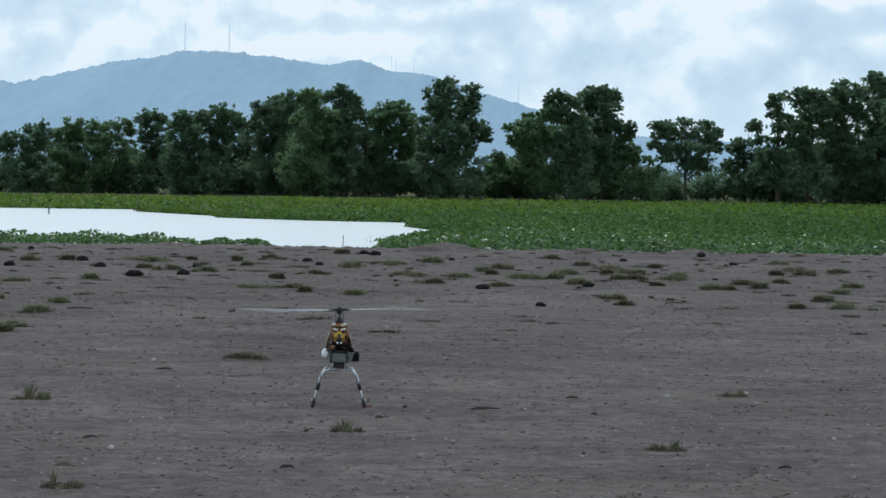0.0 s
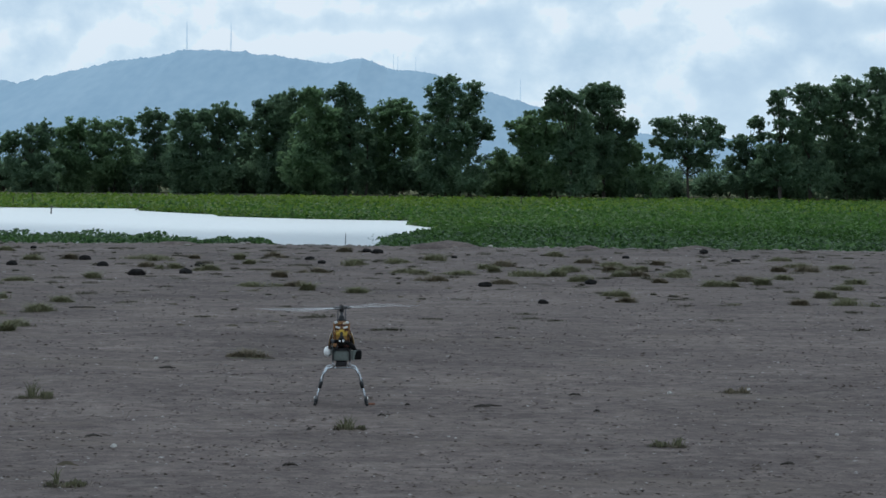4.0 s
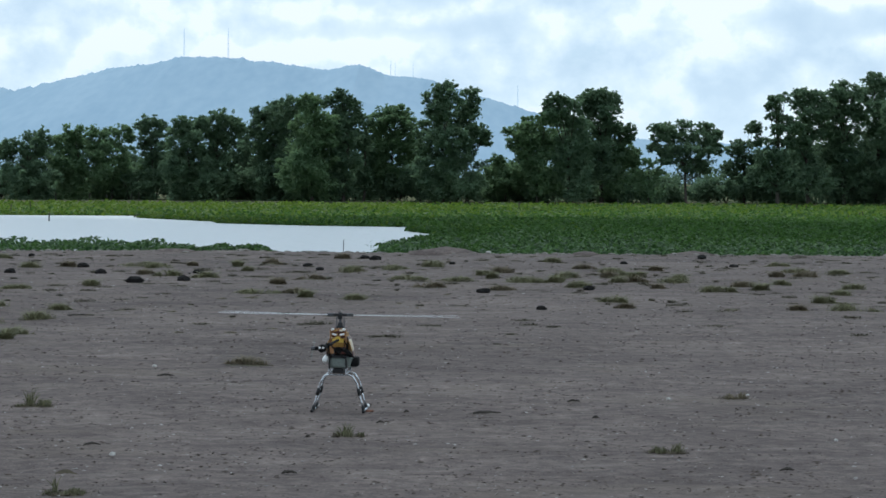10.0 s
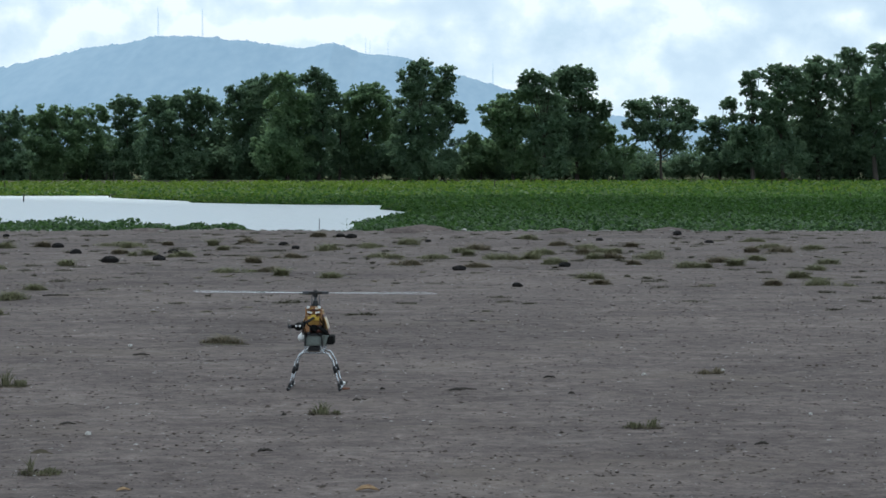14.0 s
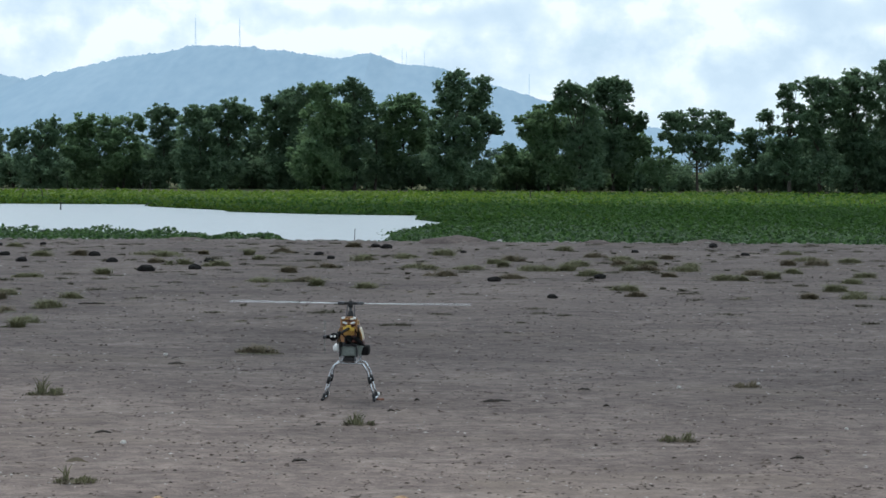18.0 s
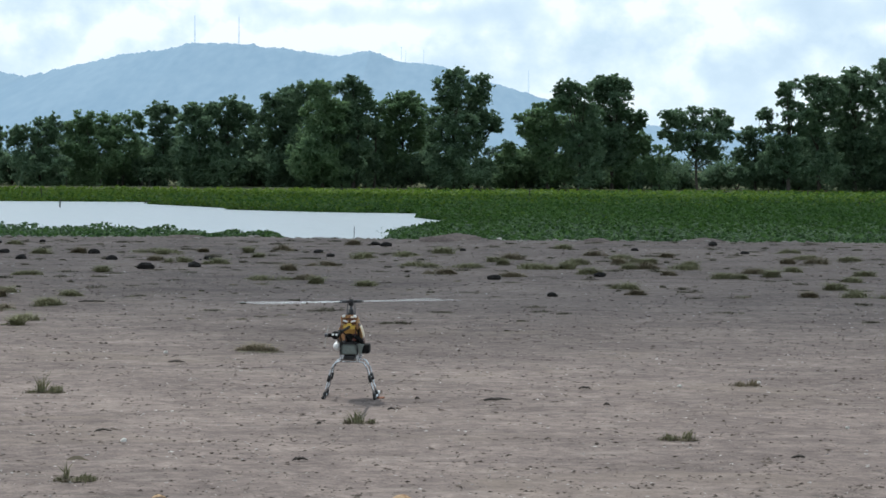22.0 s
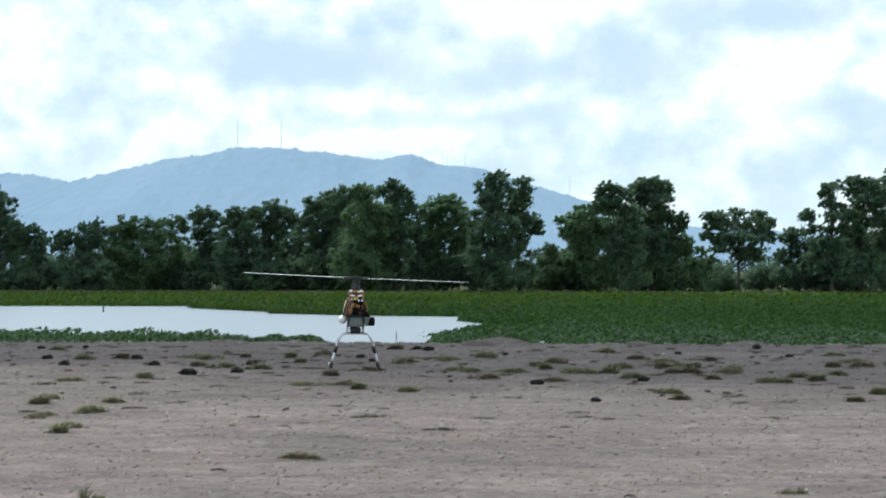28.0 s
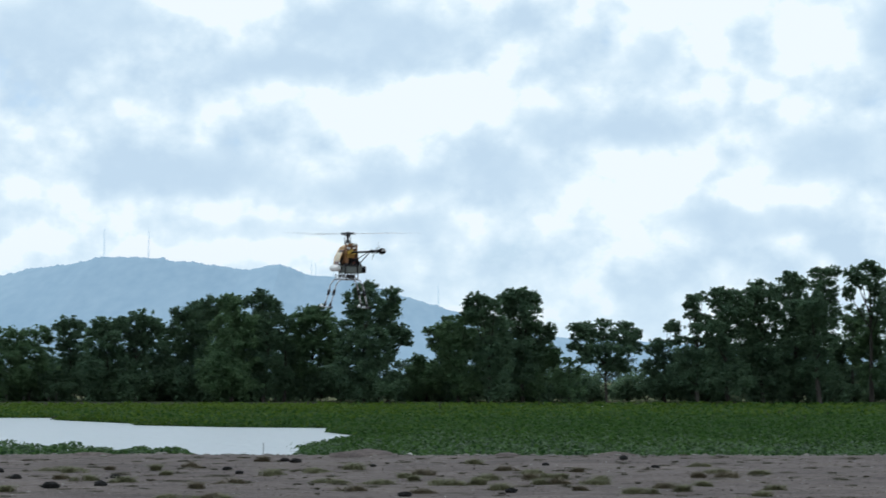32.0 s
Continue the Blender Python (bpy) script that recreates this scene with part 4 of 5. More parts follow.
# ---------------------------------------------------------------- tufts, clods, stones
def tuft(x, y, width, height, blades, seed, mat, label):
    rng = random.Random(seed)
    verts, faces = [], []
    heart = [(rng.gauss(0, width * 0.22), rng.gauss(0, width * 0.2)) for _ in range(4)]
    for _ in range(blades):
        cx, cy = rng.choice(heart)
        bx, by = cx + rng.gauss(0, width * 0.11), cy + rng.gauss(0, width * 0.09)
        near = max(0.15, 1 - (bx / (0.55 * width)) ** 2)
        a, h = rng.uniform(0, 6.283), height * rng.uniform(0.2, 1.0) * near
        reach = h * rng.uniform(0.2, 2.0)
        wb = rng.uniform(0.0012, 0.0032) * (1 + y / 28)
        sx, sy = -math.sin(a) * wb, math.cos(a) * wb
        n = len(verts)
        for f, k in ((0, 1.0), (0.55, 0.8), (1.0, 0.12)):
            px_, py_, pz_ = bx + math.cos(a) * reach * f * f, by + math.sin(a) * reach * f * f, h * (f - 0.3 * f * f)
            verts += [(px_ - sx * k, py_ - sy * k, pz_), (px_ + sx * k, py_ + sy * k, pz_)]
        faces += [(n, n + 1, n + 3, n + 2), (n + 2, n + 3, n + 5, n + 4)]
    root = tagged(new("grass_tuft"), label, "grass tuft", "grass tufts on the dirt")
    root.location = (x, y, ground_height(x, y) - 0.004)
    tagged(from_arrays("grass", verts, faces, mat, root), kind="stuff")
    bm = bmesh.new()
    lump(bm, (width * 0.38, width * 0.24, min(0.012, 0.05 * width)), seed % 50, 0.6)
    part("root_mound", bm, ROOTS, root)


def tall_tuft(x, y, seed, clumps, mat, label):
    """Separate clumps of blades on one root mat, dark with the shade under them: offset, half width, height, number of
    blades, lean.
    """
    rng = random.Random(seed)
    root = tagged(new("grass_tuft"), label, "grass tuft", "grass tufts on the dirt")
    root.location = (x, y, ground_height(x, y) - 0.004)
    for off, half, height, count, lean in clumps:
        verts, faces = [], []
        for _ in range(int(count * 0.65)):
            u = rng.gauss(0, 0.45)
            bx, by = off + half * u, rng.gauss(0, 0.4) * half
            h = height * rng.uniform(0.35, 1.0) * max(0.3, 1 - 0.5 * u * u)
            a, reach = rng.uniform(0, 6.283), h * rng.uniform(0.1, 0.75)
            tx, ty = math.cos(a) * reach + lean * h, math.sin(a) * reach
            wb, turn, n = rng.uniform(0.0014, 0.0034), rng.uniform(-0.8, 0.8), len(verts)
            sx, sy = math.cos(turn) * wb, math.sin(turn) * wb
            for f, k in ((0, 0.8), (0.4, 1.0), (0.75, 0.7), (1.0, 0.1)):
                px_, py_, pz_ = bx + tx * f * f, by + ty * f * f, h * f
                verts += [(px_ - sx * k, py_ - sy * k, pz_), (px_ + sx * k, py_ + sy * k, pz_)]
            faces += [(n + m, n + m + 1, n + m + 3, n + m + 2) for m in (0, 2, 4)]
        tagged(from_arrays("grass", verts, faces, mat, root), kind="stuff")
    low, lowf = [], []
    for _ in range(420):
        off, half = rng.choice(clumps)[:2]
        bx, by, a, l = off + rng.gauss(0, 0.7) * half, rng.gauss(0, 0.035), rng.uniform(0, 6.283), rng.uniform(0.012, 0.045)
        wb, n = rng.uniform(0.001, 0.0026), len(low)
        ux, uy = math.cos(a), math.sin(a)
        low += [(bx + uy * wb, by - ux * wb, 0.003), (bx - uy * wb, by + ux * wb, 0.003), (bx + ux * l, by + uy * l, rng.uniform(0.008, 0.03))]
        lowf.append((n, n + 1, n + 2))
    tagged(from_arrays("dead_grass", low, lowf, DEAD_GRASS, root, "dark brown matted dead blades"), kind="stuff")
    # low root mound in a dark colour, with the tuft's own shadow put into it
    wide = sum(c[1] for c in clumps)
    bm = bmesh.new()
    lump(bm, (wide * 0.8, 0.05, 0.012), seed % 50, 0.6)
    part("root_mound", bm, DEAD_GRASS, root)
    return root


tall_tuft(-3.01, 14.04, 30, ((-0.025, 0.045, 0.165, 90, 0.05), (0.075, 0.065, 0.075, 150, 0.1), (-0.09, 0.05, 0.035, 60, -0.4)), TUFT, "upright dark green grass tuft with a low clump beside it")
tall_tuft(-0.60, 12.53, 31, ((-0.01, 0.055, 0.105, 120, 0.0), (0.085, 0.03, 0.045, 60, 0.1), (-0.075, 0.02, 0.09, 9, -0.3)), TUFT, "small green grass tuft with thin outer blades")
tall_tuft(1.45, 11.84, 32, ((-0.06, 0.06, 0.052, 130, -0.3), (0.05, 0.05, 0.078, 90, 0.2)), TUFT, "low dull green and brown grass tuft")
bent = tall_tuft(-2.01, 10.12, 33, ((-0.045, 0.016, 0.12, 34, 0.02), (0.05, 0.07, 0.042, 150, 0.2), (-0.07, 0.04, 0.03, 60, -0.2)), TUFT, "sparse tuft with a stem and a leaf drooping sideways")
tall_tuft(2.33, 14.84, 34, ((-0.03, 0.06, 0.05, 110, -0.2), (0.06, 0.05, 0.07, 70, 0.1)), DRY_GRASS, "low brownish grass tuft on bare dirt")
for length, rise, back in ((0.125, -0.006, 0.0), (0.09, 0.008, 0.012)):
    spine = [(-0.045 + length * f, back + 0.01 * f, 0.112 + rise * f + 0.012 * math.sin(3.14 * f)) for f in (0, 0.2, 0.45, 0.7, 0.9, 1.0)]
    verts = [(px_, py_ + s_ * w_, pz_ + s_ * 0.6 * w_) for (px_, py_, pz_), w_ in zip(spine, (0.003, 0.006, 0.008, 0.007, 0.004, 0.001)) for s_ in (-1, 1)]
    from_arrays("drooping_leaf", verts, [(m, m + 1, m + 3, m + 2) for m in range(0, 10, 2)], DEAD_GRASS, bent)
MATS_WEST = ((-9.27, 40.24, 0.26), (-7.73, 36.01, 0.32), (-7.12, 36.35, 0.20), (-5.78, 36.83, 0.66), (-5.41, 36.17, 0.22), (-4.84, 37.25, 0.16), (-4.01, 32.58, 0.29), (-4.77, 33.24, 0.28), (-5.25, 33.77, 0.22), (-5.53, 30.06, 0.20), (-6.46, 28.98, 0.36), (-3.37, 38.28, 0.32), (-3.96, 37.15, 0.13), (-3.52, 35.12, 0.19), (-2.66, 30.98, 0.20), (-2.70, 28.32, 0.41), (-5.87, 24.98, 0.28), (-5.81, 24.22, 0.16), (-4.95, 24.53, 0.23), (-4.86, 22.82, 0.31), (-5.25, 22.23, 0.32), (-4.63, 20.79, 0.24), (-4.60, 20.04, 0.12), (-2.17, 32.30, 0.31), (-1.65, 35.44, 0.38))
MATS_MIDDLE = ((-0.94, 36.47, 0.44), (-2.08, 41.04, 0.25), (-0.11, 37.58, 0.38), (-0.51, 32.56, 0.45), (-0.13, 30.03, 0.32), (0.39, 32.14, 0.42), (0.80, 34.13, 0.26), (1.19, 35.25, 0.29), (0.93, 33.16, 0.14), (1.42, 31.76, 0.53), (0.95, 29.41, 0.30), (2.41, 39.87, 0.26), (1.99, 31.85, 0.21), (-2.11, 28.40, 0.31), (-1.92, 27.45, 0.16), (-1.23, 27.14, 0.32), (2.84, 36.88, 0.29), (2.22, 33.17, 0.36), (3.22, 35.58, 0.34), (3.01, 33.48, 0.22), (3.40, 33.94, 0.30), (3.02, 32.00, 0.25), (3.32, 31.87, 0.25), (3.88, 31.78, 0.42), (4.19, 32.53, 0.29))
MATS_EAST = ((4.17, 36.41, 0.20), (3.57, 33.57, 0.14), (2.25, 30.21, 0.25), (3.45, 29.91, 0.16), (4.27, 29.26, 0.42), (4.51, 29.30, 0.12), (4.97, 30.75, 0.29), (5.10, 29.68, 0.23), (5.65, 31.35, 0.26), (6.08, 34.16, 0.20), (6.91, 38.56, 0.30), (6.79, 35.95, 0.30), (6.74, 34.26, 0.35), (7.51, 35.42, 0.36), (2.47, 26.60, 0.25), (2.51, 25.43, 0.21), (6.68, 30.20, 0.27), (5.41, 26.60, 0.21), (4.76, 25.04, 0.19), (5.49, 25.12, 0.36), (6.12, 28.65, 0.26), (-1.73, 17.25, 0.27))
LITTER = ((-3.11, 27.03, 0.24), (-2.69, 27.22, 0.33), (-2.30, 20.87, 0.15), (-2.88, 20.97, 0.14), (-4.12, 24.42, 0.29), (-3.44, 24.29, 0.22), (-2.02, 25.92, 0.14), (-0.56, 26.22, 0.14), (0.12, 28.13, 0.15), (-0.29, 25.32, 0.14), (3.88, 25.04, 0.33), (-4.45, 23.65, 0.34), (-1.91, 21.56, 0.22), (-1.08, 21.40, 0.13))
for i, (tx, ty, tw) in enumerate(MATS_WEST + MATS_MIDDLE + MATS_EAST):
    tuft(tx, ty, tw * 1.8, 0.045 + 0.07 * (i * 7 % 5) / 4 + 0.0030 * ty, 620, 60 + i, DRY_GRASS if i % 3 == 2 else GRASS, "low spreading mat of dull green grass on dirt")


for i, (tx, ty, tw) in enumerate(LITTER):
    tuft(tx, ty, tw, 0.03, 150, 160 + i, DRY_GRASS, "thin flat patch of dead grass on the dirt")


def build_weeds():
    rng = random.Random(77)
    verts, faces = [], []
    for _ in range(340):
        y = 19 + 25 * rng.random() ** 0.6
        x = rng.uniform(-0.27, 0.27) * y
        w, top = rng.uniform(0.05, 0.3), rng.uniform(0.012, 0.05)
        z = ground_height(x, y) - 0.003
        for _ in range(int(60 + 300 * w)):
            bx, by = x + rng.gauss(0, w * 0.3), y + rng.gauss(0, w * 0.22)
            a, h = rng.uniform(0, 6.283), top * rng.uniform(0.3, 1.0)
            wb, reach = rng.uniform(0.003, 0.007), h * rng.uniform(0.4, 2.2)
            sx, sy = -math.sin(a) * wb, math.cos(a) * wb
            n = len(verts)
            ex, ey = bx + math.cos(a) * reach, by + math.sin(a) * reach
            verts += [(bx - sx, by - sy, z), (bx + sx, by + sy, z), (ex + sx * 0.3, ey + sy * 0.3, z + h), (ex - sx * 0.3, ey - sy * 0.3, z + h)]
            faces.append((n, n + 1, n + 2, n + 3))
    tagged(from_arrays("sparse_weeds", verts, faces, ROOTS), "sparse low dead weeds scattered over the dirt", "weeds", kind="stuff")


build_weeds()


def lump_thing(name, x, y, size, seed, mat, label, category, group, rough=0.35):
    bm = bmesh.new()
    lump(bm, size, seed, rough)
    ob = finish(name, bm, mat, smooth=False)
    ob.location = (x, y, ground_height(x, y) + size[2] * 0.35)
    ob.rotation_euler = (0, 0, seed * 1.3)
    return tagged(ob, label, category, group)


CLODS = ((-8.56, 36.34, 0.22), (-7.66, 33.79, 0.24), (-6.80, 36.17, 0.24), (-4.98, 30.98, 0.30), (-4.27, 31.62, 0.25), (-4.35, 34.13, 0.18), (-4.47, 33.90, 0.06), (-2.58, 37.15, 0.20), (-2.26, 35.78, 0.18), (-1.62, 41.13, 0.25), (-1.37, 40.58, 0.27), (0.27, 38.67, 0.16), (0.67, 28.63, 0.22), (2.34, 29.45, 0.22), (1.37, 25.07, 0.15), (-9.75, 40.75, 0.19), (-8.88, 41.23, 0.17), (3.82, 39.05, 0.16), (5.83, 41.95, 0.25), (5.95, 38.14, 0.18), (-6.05, 33.85, 0.24))
for i, (tx, ty, tw) in enumerate(CLODS):
    lump_thing("clod", tx, ty, (tw * 0.52, tw * 0.4, tw * 0.27), i, CLOD, "dark crusted clod of earth lying on the dirt", "clod", "dark clods")
for i, (tx, ty, tw) in enumerate(((-2, 11.6, 0.045), (1.15, 43.9, 0.14), (1.8, 14.71, 0.04), (-2.57, 17.11, 0.05), (0.11, 12.18, 0.02), (2.47, 15.04, 0.035), (2.63, 12.44, 0.03))):
    lump_thing("stone", tx, ty, (tw * 0.5, tw * 0.4, tw * 0.35), 20 + i, PALE_STONE, "small pale stone on the dirt", "stone", "pale stones")
for mx_, my_, mw_, mh_, ms_ in ((5.85, 43.6, 0.55, 0.17, 31), (0.15, 43.7, 0.95, 0.22, 32), (-6.2, 43.8, 0.6, 0.13, 34), (3.4, 43.8, 0.5, 0.12, 35)):
    mound = lump_thing("bank_mound", mx_, my_, (mw_, mw_ * 0.7, mh_), ms_, DIRT, "low rounded earth mound on the pond bank", "mound", "mounds on the bank", 0.25)
    mound.location.z -= 0.75 * mh_
    for p in mound.data.polygons:
        p.use_smooth = True
lump_thing("red_clod", -0.50, 13.93, (0.035, 0.03, 0.01), 33, TERRACOTTA, "flat reddish clod of earth beside the skid", "clod", "")


def twig(x, y, length, seed):
    rng = random.Random(seed)
    root = tagged(new("twig"), "short dead dark twig lying on the dirt", "twig", "dead twigs")
    root.location = (x, y, ground_height(x, y) + 0.008)
    for k in range(3):
        bm = bmesh.new()
        a, l = rng.uniform(-0.35, 0.35), length * (0.5 if k == 0 else rng.uniform(0.2, 0.4))
        c = (0, 0, 0) if k == 0 else (rng.uniform(-0.3, 0.3) * length, 0, 0.004)
        tube(bm, [(c[0] - l * math.cos(a), c[1] - l * math.sin(a), 0), (c[0], c[1], 0.012), (c[0] + l * math.cos(a), c[1] + l * math.sin(a), 0.002)], [0.004, 0.008, 0.003], 5)
        part("stem" if k == 0 else "side_shoot", bm, BARK, root)


for i, (tx, ty, tl) in enumerate(((0.36, 13.74, 0.21), (1.04, 14.46, 0.09), (1.13, 13.48, 0.05), (-2.2, 12.01, 0.11), (-0.86, 10.85, 0.08), (-2.35, 16.28, 0.15), 
                                  (-0.4, 13.17, 0.06), (2.06, 11.1, 0.09), (-4.44, 23.46, 0.32), (-0.23, 13.83, 0.04), (-0.86, 12.46, 0.03))):
    twig(tx, ty, tl, 70 + i)


def dry_leaf(x, y, length, seed, mat, label):
    rng = random.Random(seed)
    root = tagged(new("dry_leaf"), label, "dry leaf", "dry leaves on the dirt")
    root.location = (x, y, ground_height(x, y) + 0.006)
    root.rotation_euler = (0, 0, rng.uniform(-0.4, 0.4))
    for side in (-1, 1):
        bm = bmesh.new()
        grid = []
        for i in range(9):
            u = i / 8
            wide = length * 0.26 * math.sin(math.pi * min(1.0, 0.06 + 0.92 * u)) ** 0.8
            arch = 0.075 * length * math.sin(math.pi * u) + 0.02 * length * rng.uniform(-1, 1)
            grid.append([bm.verts.new((length * (u - 0.5), side * wide * v, arch + 0.55 * wide * v * v * (1 if side > 0 else 0.4))) for v in (0, 0.35, 0.7, 1.0)])
        for a_, b_ in zip(grid, grid[1:]):
            for k in range(3):
                bm.faces.new((a_[k], b_[k], b_[k + 1], a_[k + 1]))
        ob = part("blade", bm, mat, root, "", True)
        mod = ob.modifiers.new("thick", "SOLIDIFY")
        mod.thickness = 0.0015
    bm = bmesh.new()
    tube(bm, [(length * 0.48, 0, 0.004), (length * 0.6, 0.004, 0.01), (length * 0.68, 0.01, 0.004)], [0.003, 0.0025, 0.0015], 6)
    part("stalk", bm, BARK, root)


DRY_LEAF = material("tan_dry_leaf", (0.22, 0.13, 0.06), (0.42, 0.29, 0.16), 0.7, 18, 90, bump=0.3, depth=0.002, stain=(0.10, 0.03, 0.015), stain_scale=22.0)
dry_leaf(-0.233, 9.62, 0.125, 5, DRY_LEAF, "curled tan and brown dry leaf on the dirt")
dry_leaf(-1.48, 9.62, 0.075, 6, DRY_LEAF, "small flat tan dry leaf on the dirt")


def build_crumbs(name, count, seed, size, flat, mat, label, category):
    rng = np.random.default_rng(seed)
    base = np.array([(1, 0, 0), (0, 1, 0), (-1, 0, 0), (0, -1, 0), (0, 0, 0.7), (0, 0, -0.5)])
    tri = np.array([(0, 1, 4), (1, 2, 4), (2, 3, 4), (3, 0, 4), (1, 0, 5), (2, 1, 5), (3, 2, 5), (0, 3, 5)])
    y = 8.5 * (45 / 8.5) ** rng.random(count)
    x = rng.uniform(-0.3, 0.3, count) * y
    s = np.minimum(rng.lognormal(math.log(size), 0.55, count), size * 2.6) * (0.55 + y / 30)
    a = rng.uniform(-0.6, 0.6, count)
    z = np.array([ground_height(float(p), float(q)) for p, q in zip(x, y)])
    shape = base[None] * (rng.uniform(0.5, 1.5, (count, 6, 1))) * s[:, None, None] * np.array([1.45, 1, 1.0 * flat])
    ca, sa = np.cos(a)[:, None], np.sin(a)[:, None]
    v = np.stack([shape[..., 0] * ca - shape[..., 1] * sa, shape[..., 0] * sa + shape[..., 1] * ca, shape[..., 2]], -1) + np.stack([x, y, z], -1)[:, None, :]
    f = (tri[None] + (np.arange(count) * 6)[:, None, None]).reshape(-1, 3)
    tagged(from_arrays(name, v.reshape(-1, 3), f, mat), label, category, kind="stuff")


build_crumbs("earth_crumbs", 27000, 12, 0.0056, 0.7, CRUMB, "scattered dark crumbs of earth on the dirt", "earth crumbs")


def build_rubble():
    rng = random.Random(21)
    bm = bmesh.new()
    for k in range(560):
        x = rng.uniform(-16, 16)
        edge = SHORE + 0.7 * noise.noise((x * 0.25, 3.0, 1.0)) + 0.25 * noise.noise((x * 1.1, 7.0, 1.0))
        y = edge + rng.gauss(-0.4, 0.3)
        r = 0.014 + 0.06 * rng.random() ** 3
        verts = bmesh.ops.create_icosphere(bm, subdivisions=1, radius=1.0)["verts"]
        z = ground_height(x, y)
        for v in verts:
            f = 1 + 0.4 * noise.noise(v.co * 1.5 + Vector((k * 3.3, 0, 0)))
            v.co = Vector((x + v.co.x * r * 1.4 * f, y + v.co.y * r * f, z + r * 0.1 + v.co.z * r * 0.55 * f))
    tagged(finish("bank_rubble", bm, RUBBLE), "pale broken lumps of earth along the pond bank", "rubble", kind="stuff")


build_rubble()
build_crumbs("pebbles", 9000, 13, 0.0044, 0.6, PEBBLE, "scattered small pale stones on the dirt", "pebbles")


# ---------------------------------------------------------------- unseen clouds added between the sun and the field to shade it
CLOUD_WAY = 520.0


def shade_cloud(seed, half_x, half_y, label):
    """A flat heap of puffs high up, unseen and added to cast shade, about the point whose shadow falls on the origin.
    """
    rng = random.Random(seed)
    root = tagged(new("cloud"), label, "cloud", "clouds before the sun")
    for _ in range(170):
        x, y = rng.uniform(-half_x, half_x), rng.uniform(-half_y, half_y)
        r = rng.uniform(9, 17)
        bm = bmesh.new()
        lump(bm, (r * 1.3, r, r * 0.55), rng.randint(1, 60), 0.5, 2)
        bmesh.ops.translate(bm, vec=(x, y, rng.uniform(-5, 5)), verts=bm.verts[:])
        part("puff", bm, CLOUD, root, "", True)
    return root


CLOUD_NEAR = shade_cloud(3, 90, 26, "unseen cloud added before the sun to shade the near ground")
CLOUD_FAR = shade_cloud(4, 110, 28, "unseen broad cloud added before the sun to shade the field")


# ---------------------------------------------------------------- helicopter (nose to +y, skids on z = 0)
def build_helicopter():
    h = tagged(new("helicopter"), "large petrol model helicopter with yellow canopy and chrome skids", "model helicopter")
    # two bent tube arches and two skids
    for y in (0.085, -0.085):
        bm = bmesh.new()
        side = [(0.075, 0.272), (0.102, 0.266), (0.116, 0.245), (0.134, 0.215), (0.152, 0.14), (0.17, 0.075), (0.186, 0.02)]
        pts = [(-a, y, z) for a, z in side[::-1]] + [(a, y, z) for a, z in side]
        tube(bm, pts, 0.0072, 10)
        arch = part("skid_arch", bm, CHROME, h, "bent chrome tube arch", True)
        for s in (-1, 1):
            bm = bmesh.new()
            tube(bm, [(s * 0.144, y, 0.172), (s * 0.150, y, 0.148), (s * 0.157, y, 0.122)], 0.013, 10)
            part("clamp", bm, BLACK, arch, "black rubber clamp", True)
    for s in (-1, 1):
        bm = bmesh.new()
        tube(bm, [(s * 0.19, -0.13, 0.01), (s * 0.19, 0.15, 0.01), (s * 0.19, 0.17, 0.016)], 0.008, 10)
        skid = part("skid", bm, CHROME, h, "chrome skid tube", True)
        bm = bmesh.new()
        tube(bm, [(s * 0.19, 0.165, 0.015), (s * 0.19, 0.172, 0.017), (s * 0.19, 0.188, 0.02), (s * 0.19, 0.194, 0.021)], [0.009, 0.0125, 0.0125, 0.007], 10)
        part("front_cap", bm, WHITE, skid, "white end cap", True)
        bm = bmesh.new()
        tube(bm, [(s * 0.19, -0.125, 0.01), (s * 0.19, -0.145, 0.01)], 0.0115, 10)
        part("rear_cap", bm, BLACK, skid, "black end cap", True)
        for y in (0.085, -0.085):
            bm = bmesh.new()
            tube(bm, [(s * 0.179, y, 0.045), (s * 0.189, y, 0.005)], 0.0125, 10)
            part("saddle", bm, BLACK, skid, "black saddle", True)
        bm = bmesh.new()
        tube(bm, [(s * 0.150, -0.09, 0.150), (s * 0.150, 0.09, 0.150)], 0.0055, 8)
        part("rung", bm, CHROME, h, "chrome rung between the arches", True)
    # lower frame
    for s in (-1, 1):
        bm = bmesh.new()
        box(bm, (s * 0.062, 0, 0.284), (0.012, 0.3, 0.014), 0.003)
        part("frame_rail", bm, CHROME, h, "bare alloy rail")
        for y in (-0.15, -0.05, 0.06, 0.15):
            bm = bmesh.new()
            box(bm, (s * 0.062, y, 0.308), (0.01, 0.014, 0.035), 0.002)
            part("stand_off", bm, CHROME, h, "bare alloy stand-off")
    bm = bmesh.new()
    box(bm, (0, 0, 0.303), (0.08, 0.24, 0.034), 0.006)
    part("battery_pack", bm, BLACK, h, "black battery pack")
    # electronics case
    bm = bmesh.new()
    box(bm, (0, -0.02, 0.366), (0.118, 0.22, 0.076), 0.008)
    case = part("equipment_case", bm, GREYBOX, h, "grey-green equipment case")
    bm = bmesh.new()
    box(bm, (0, -0.132, 0.366), (0.092, 0.006, 0.054), 0.002)
    part("case_lid", bm, GREYBOX, case)
    for s in (-1, 1):
        bm = bmesh.new()
        box(bm, (s * 0.062, -0.133, 0.366), (0.012, 0.012, 0.09), 0.002)
        part("corner_post", bm, BLACK, case, "dark corner post")
    bm = bmesh.new()
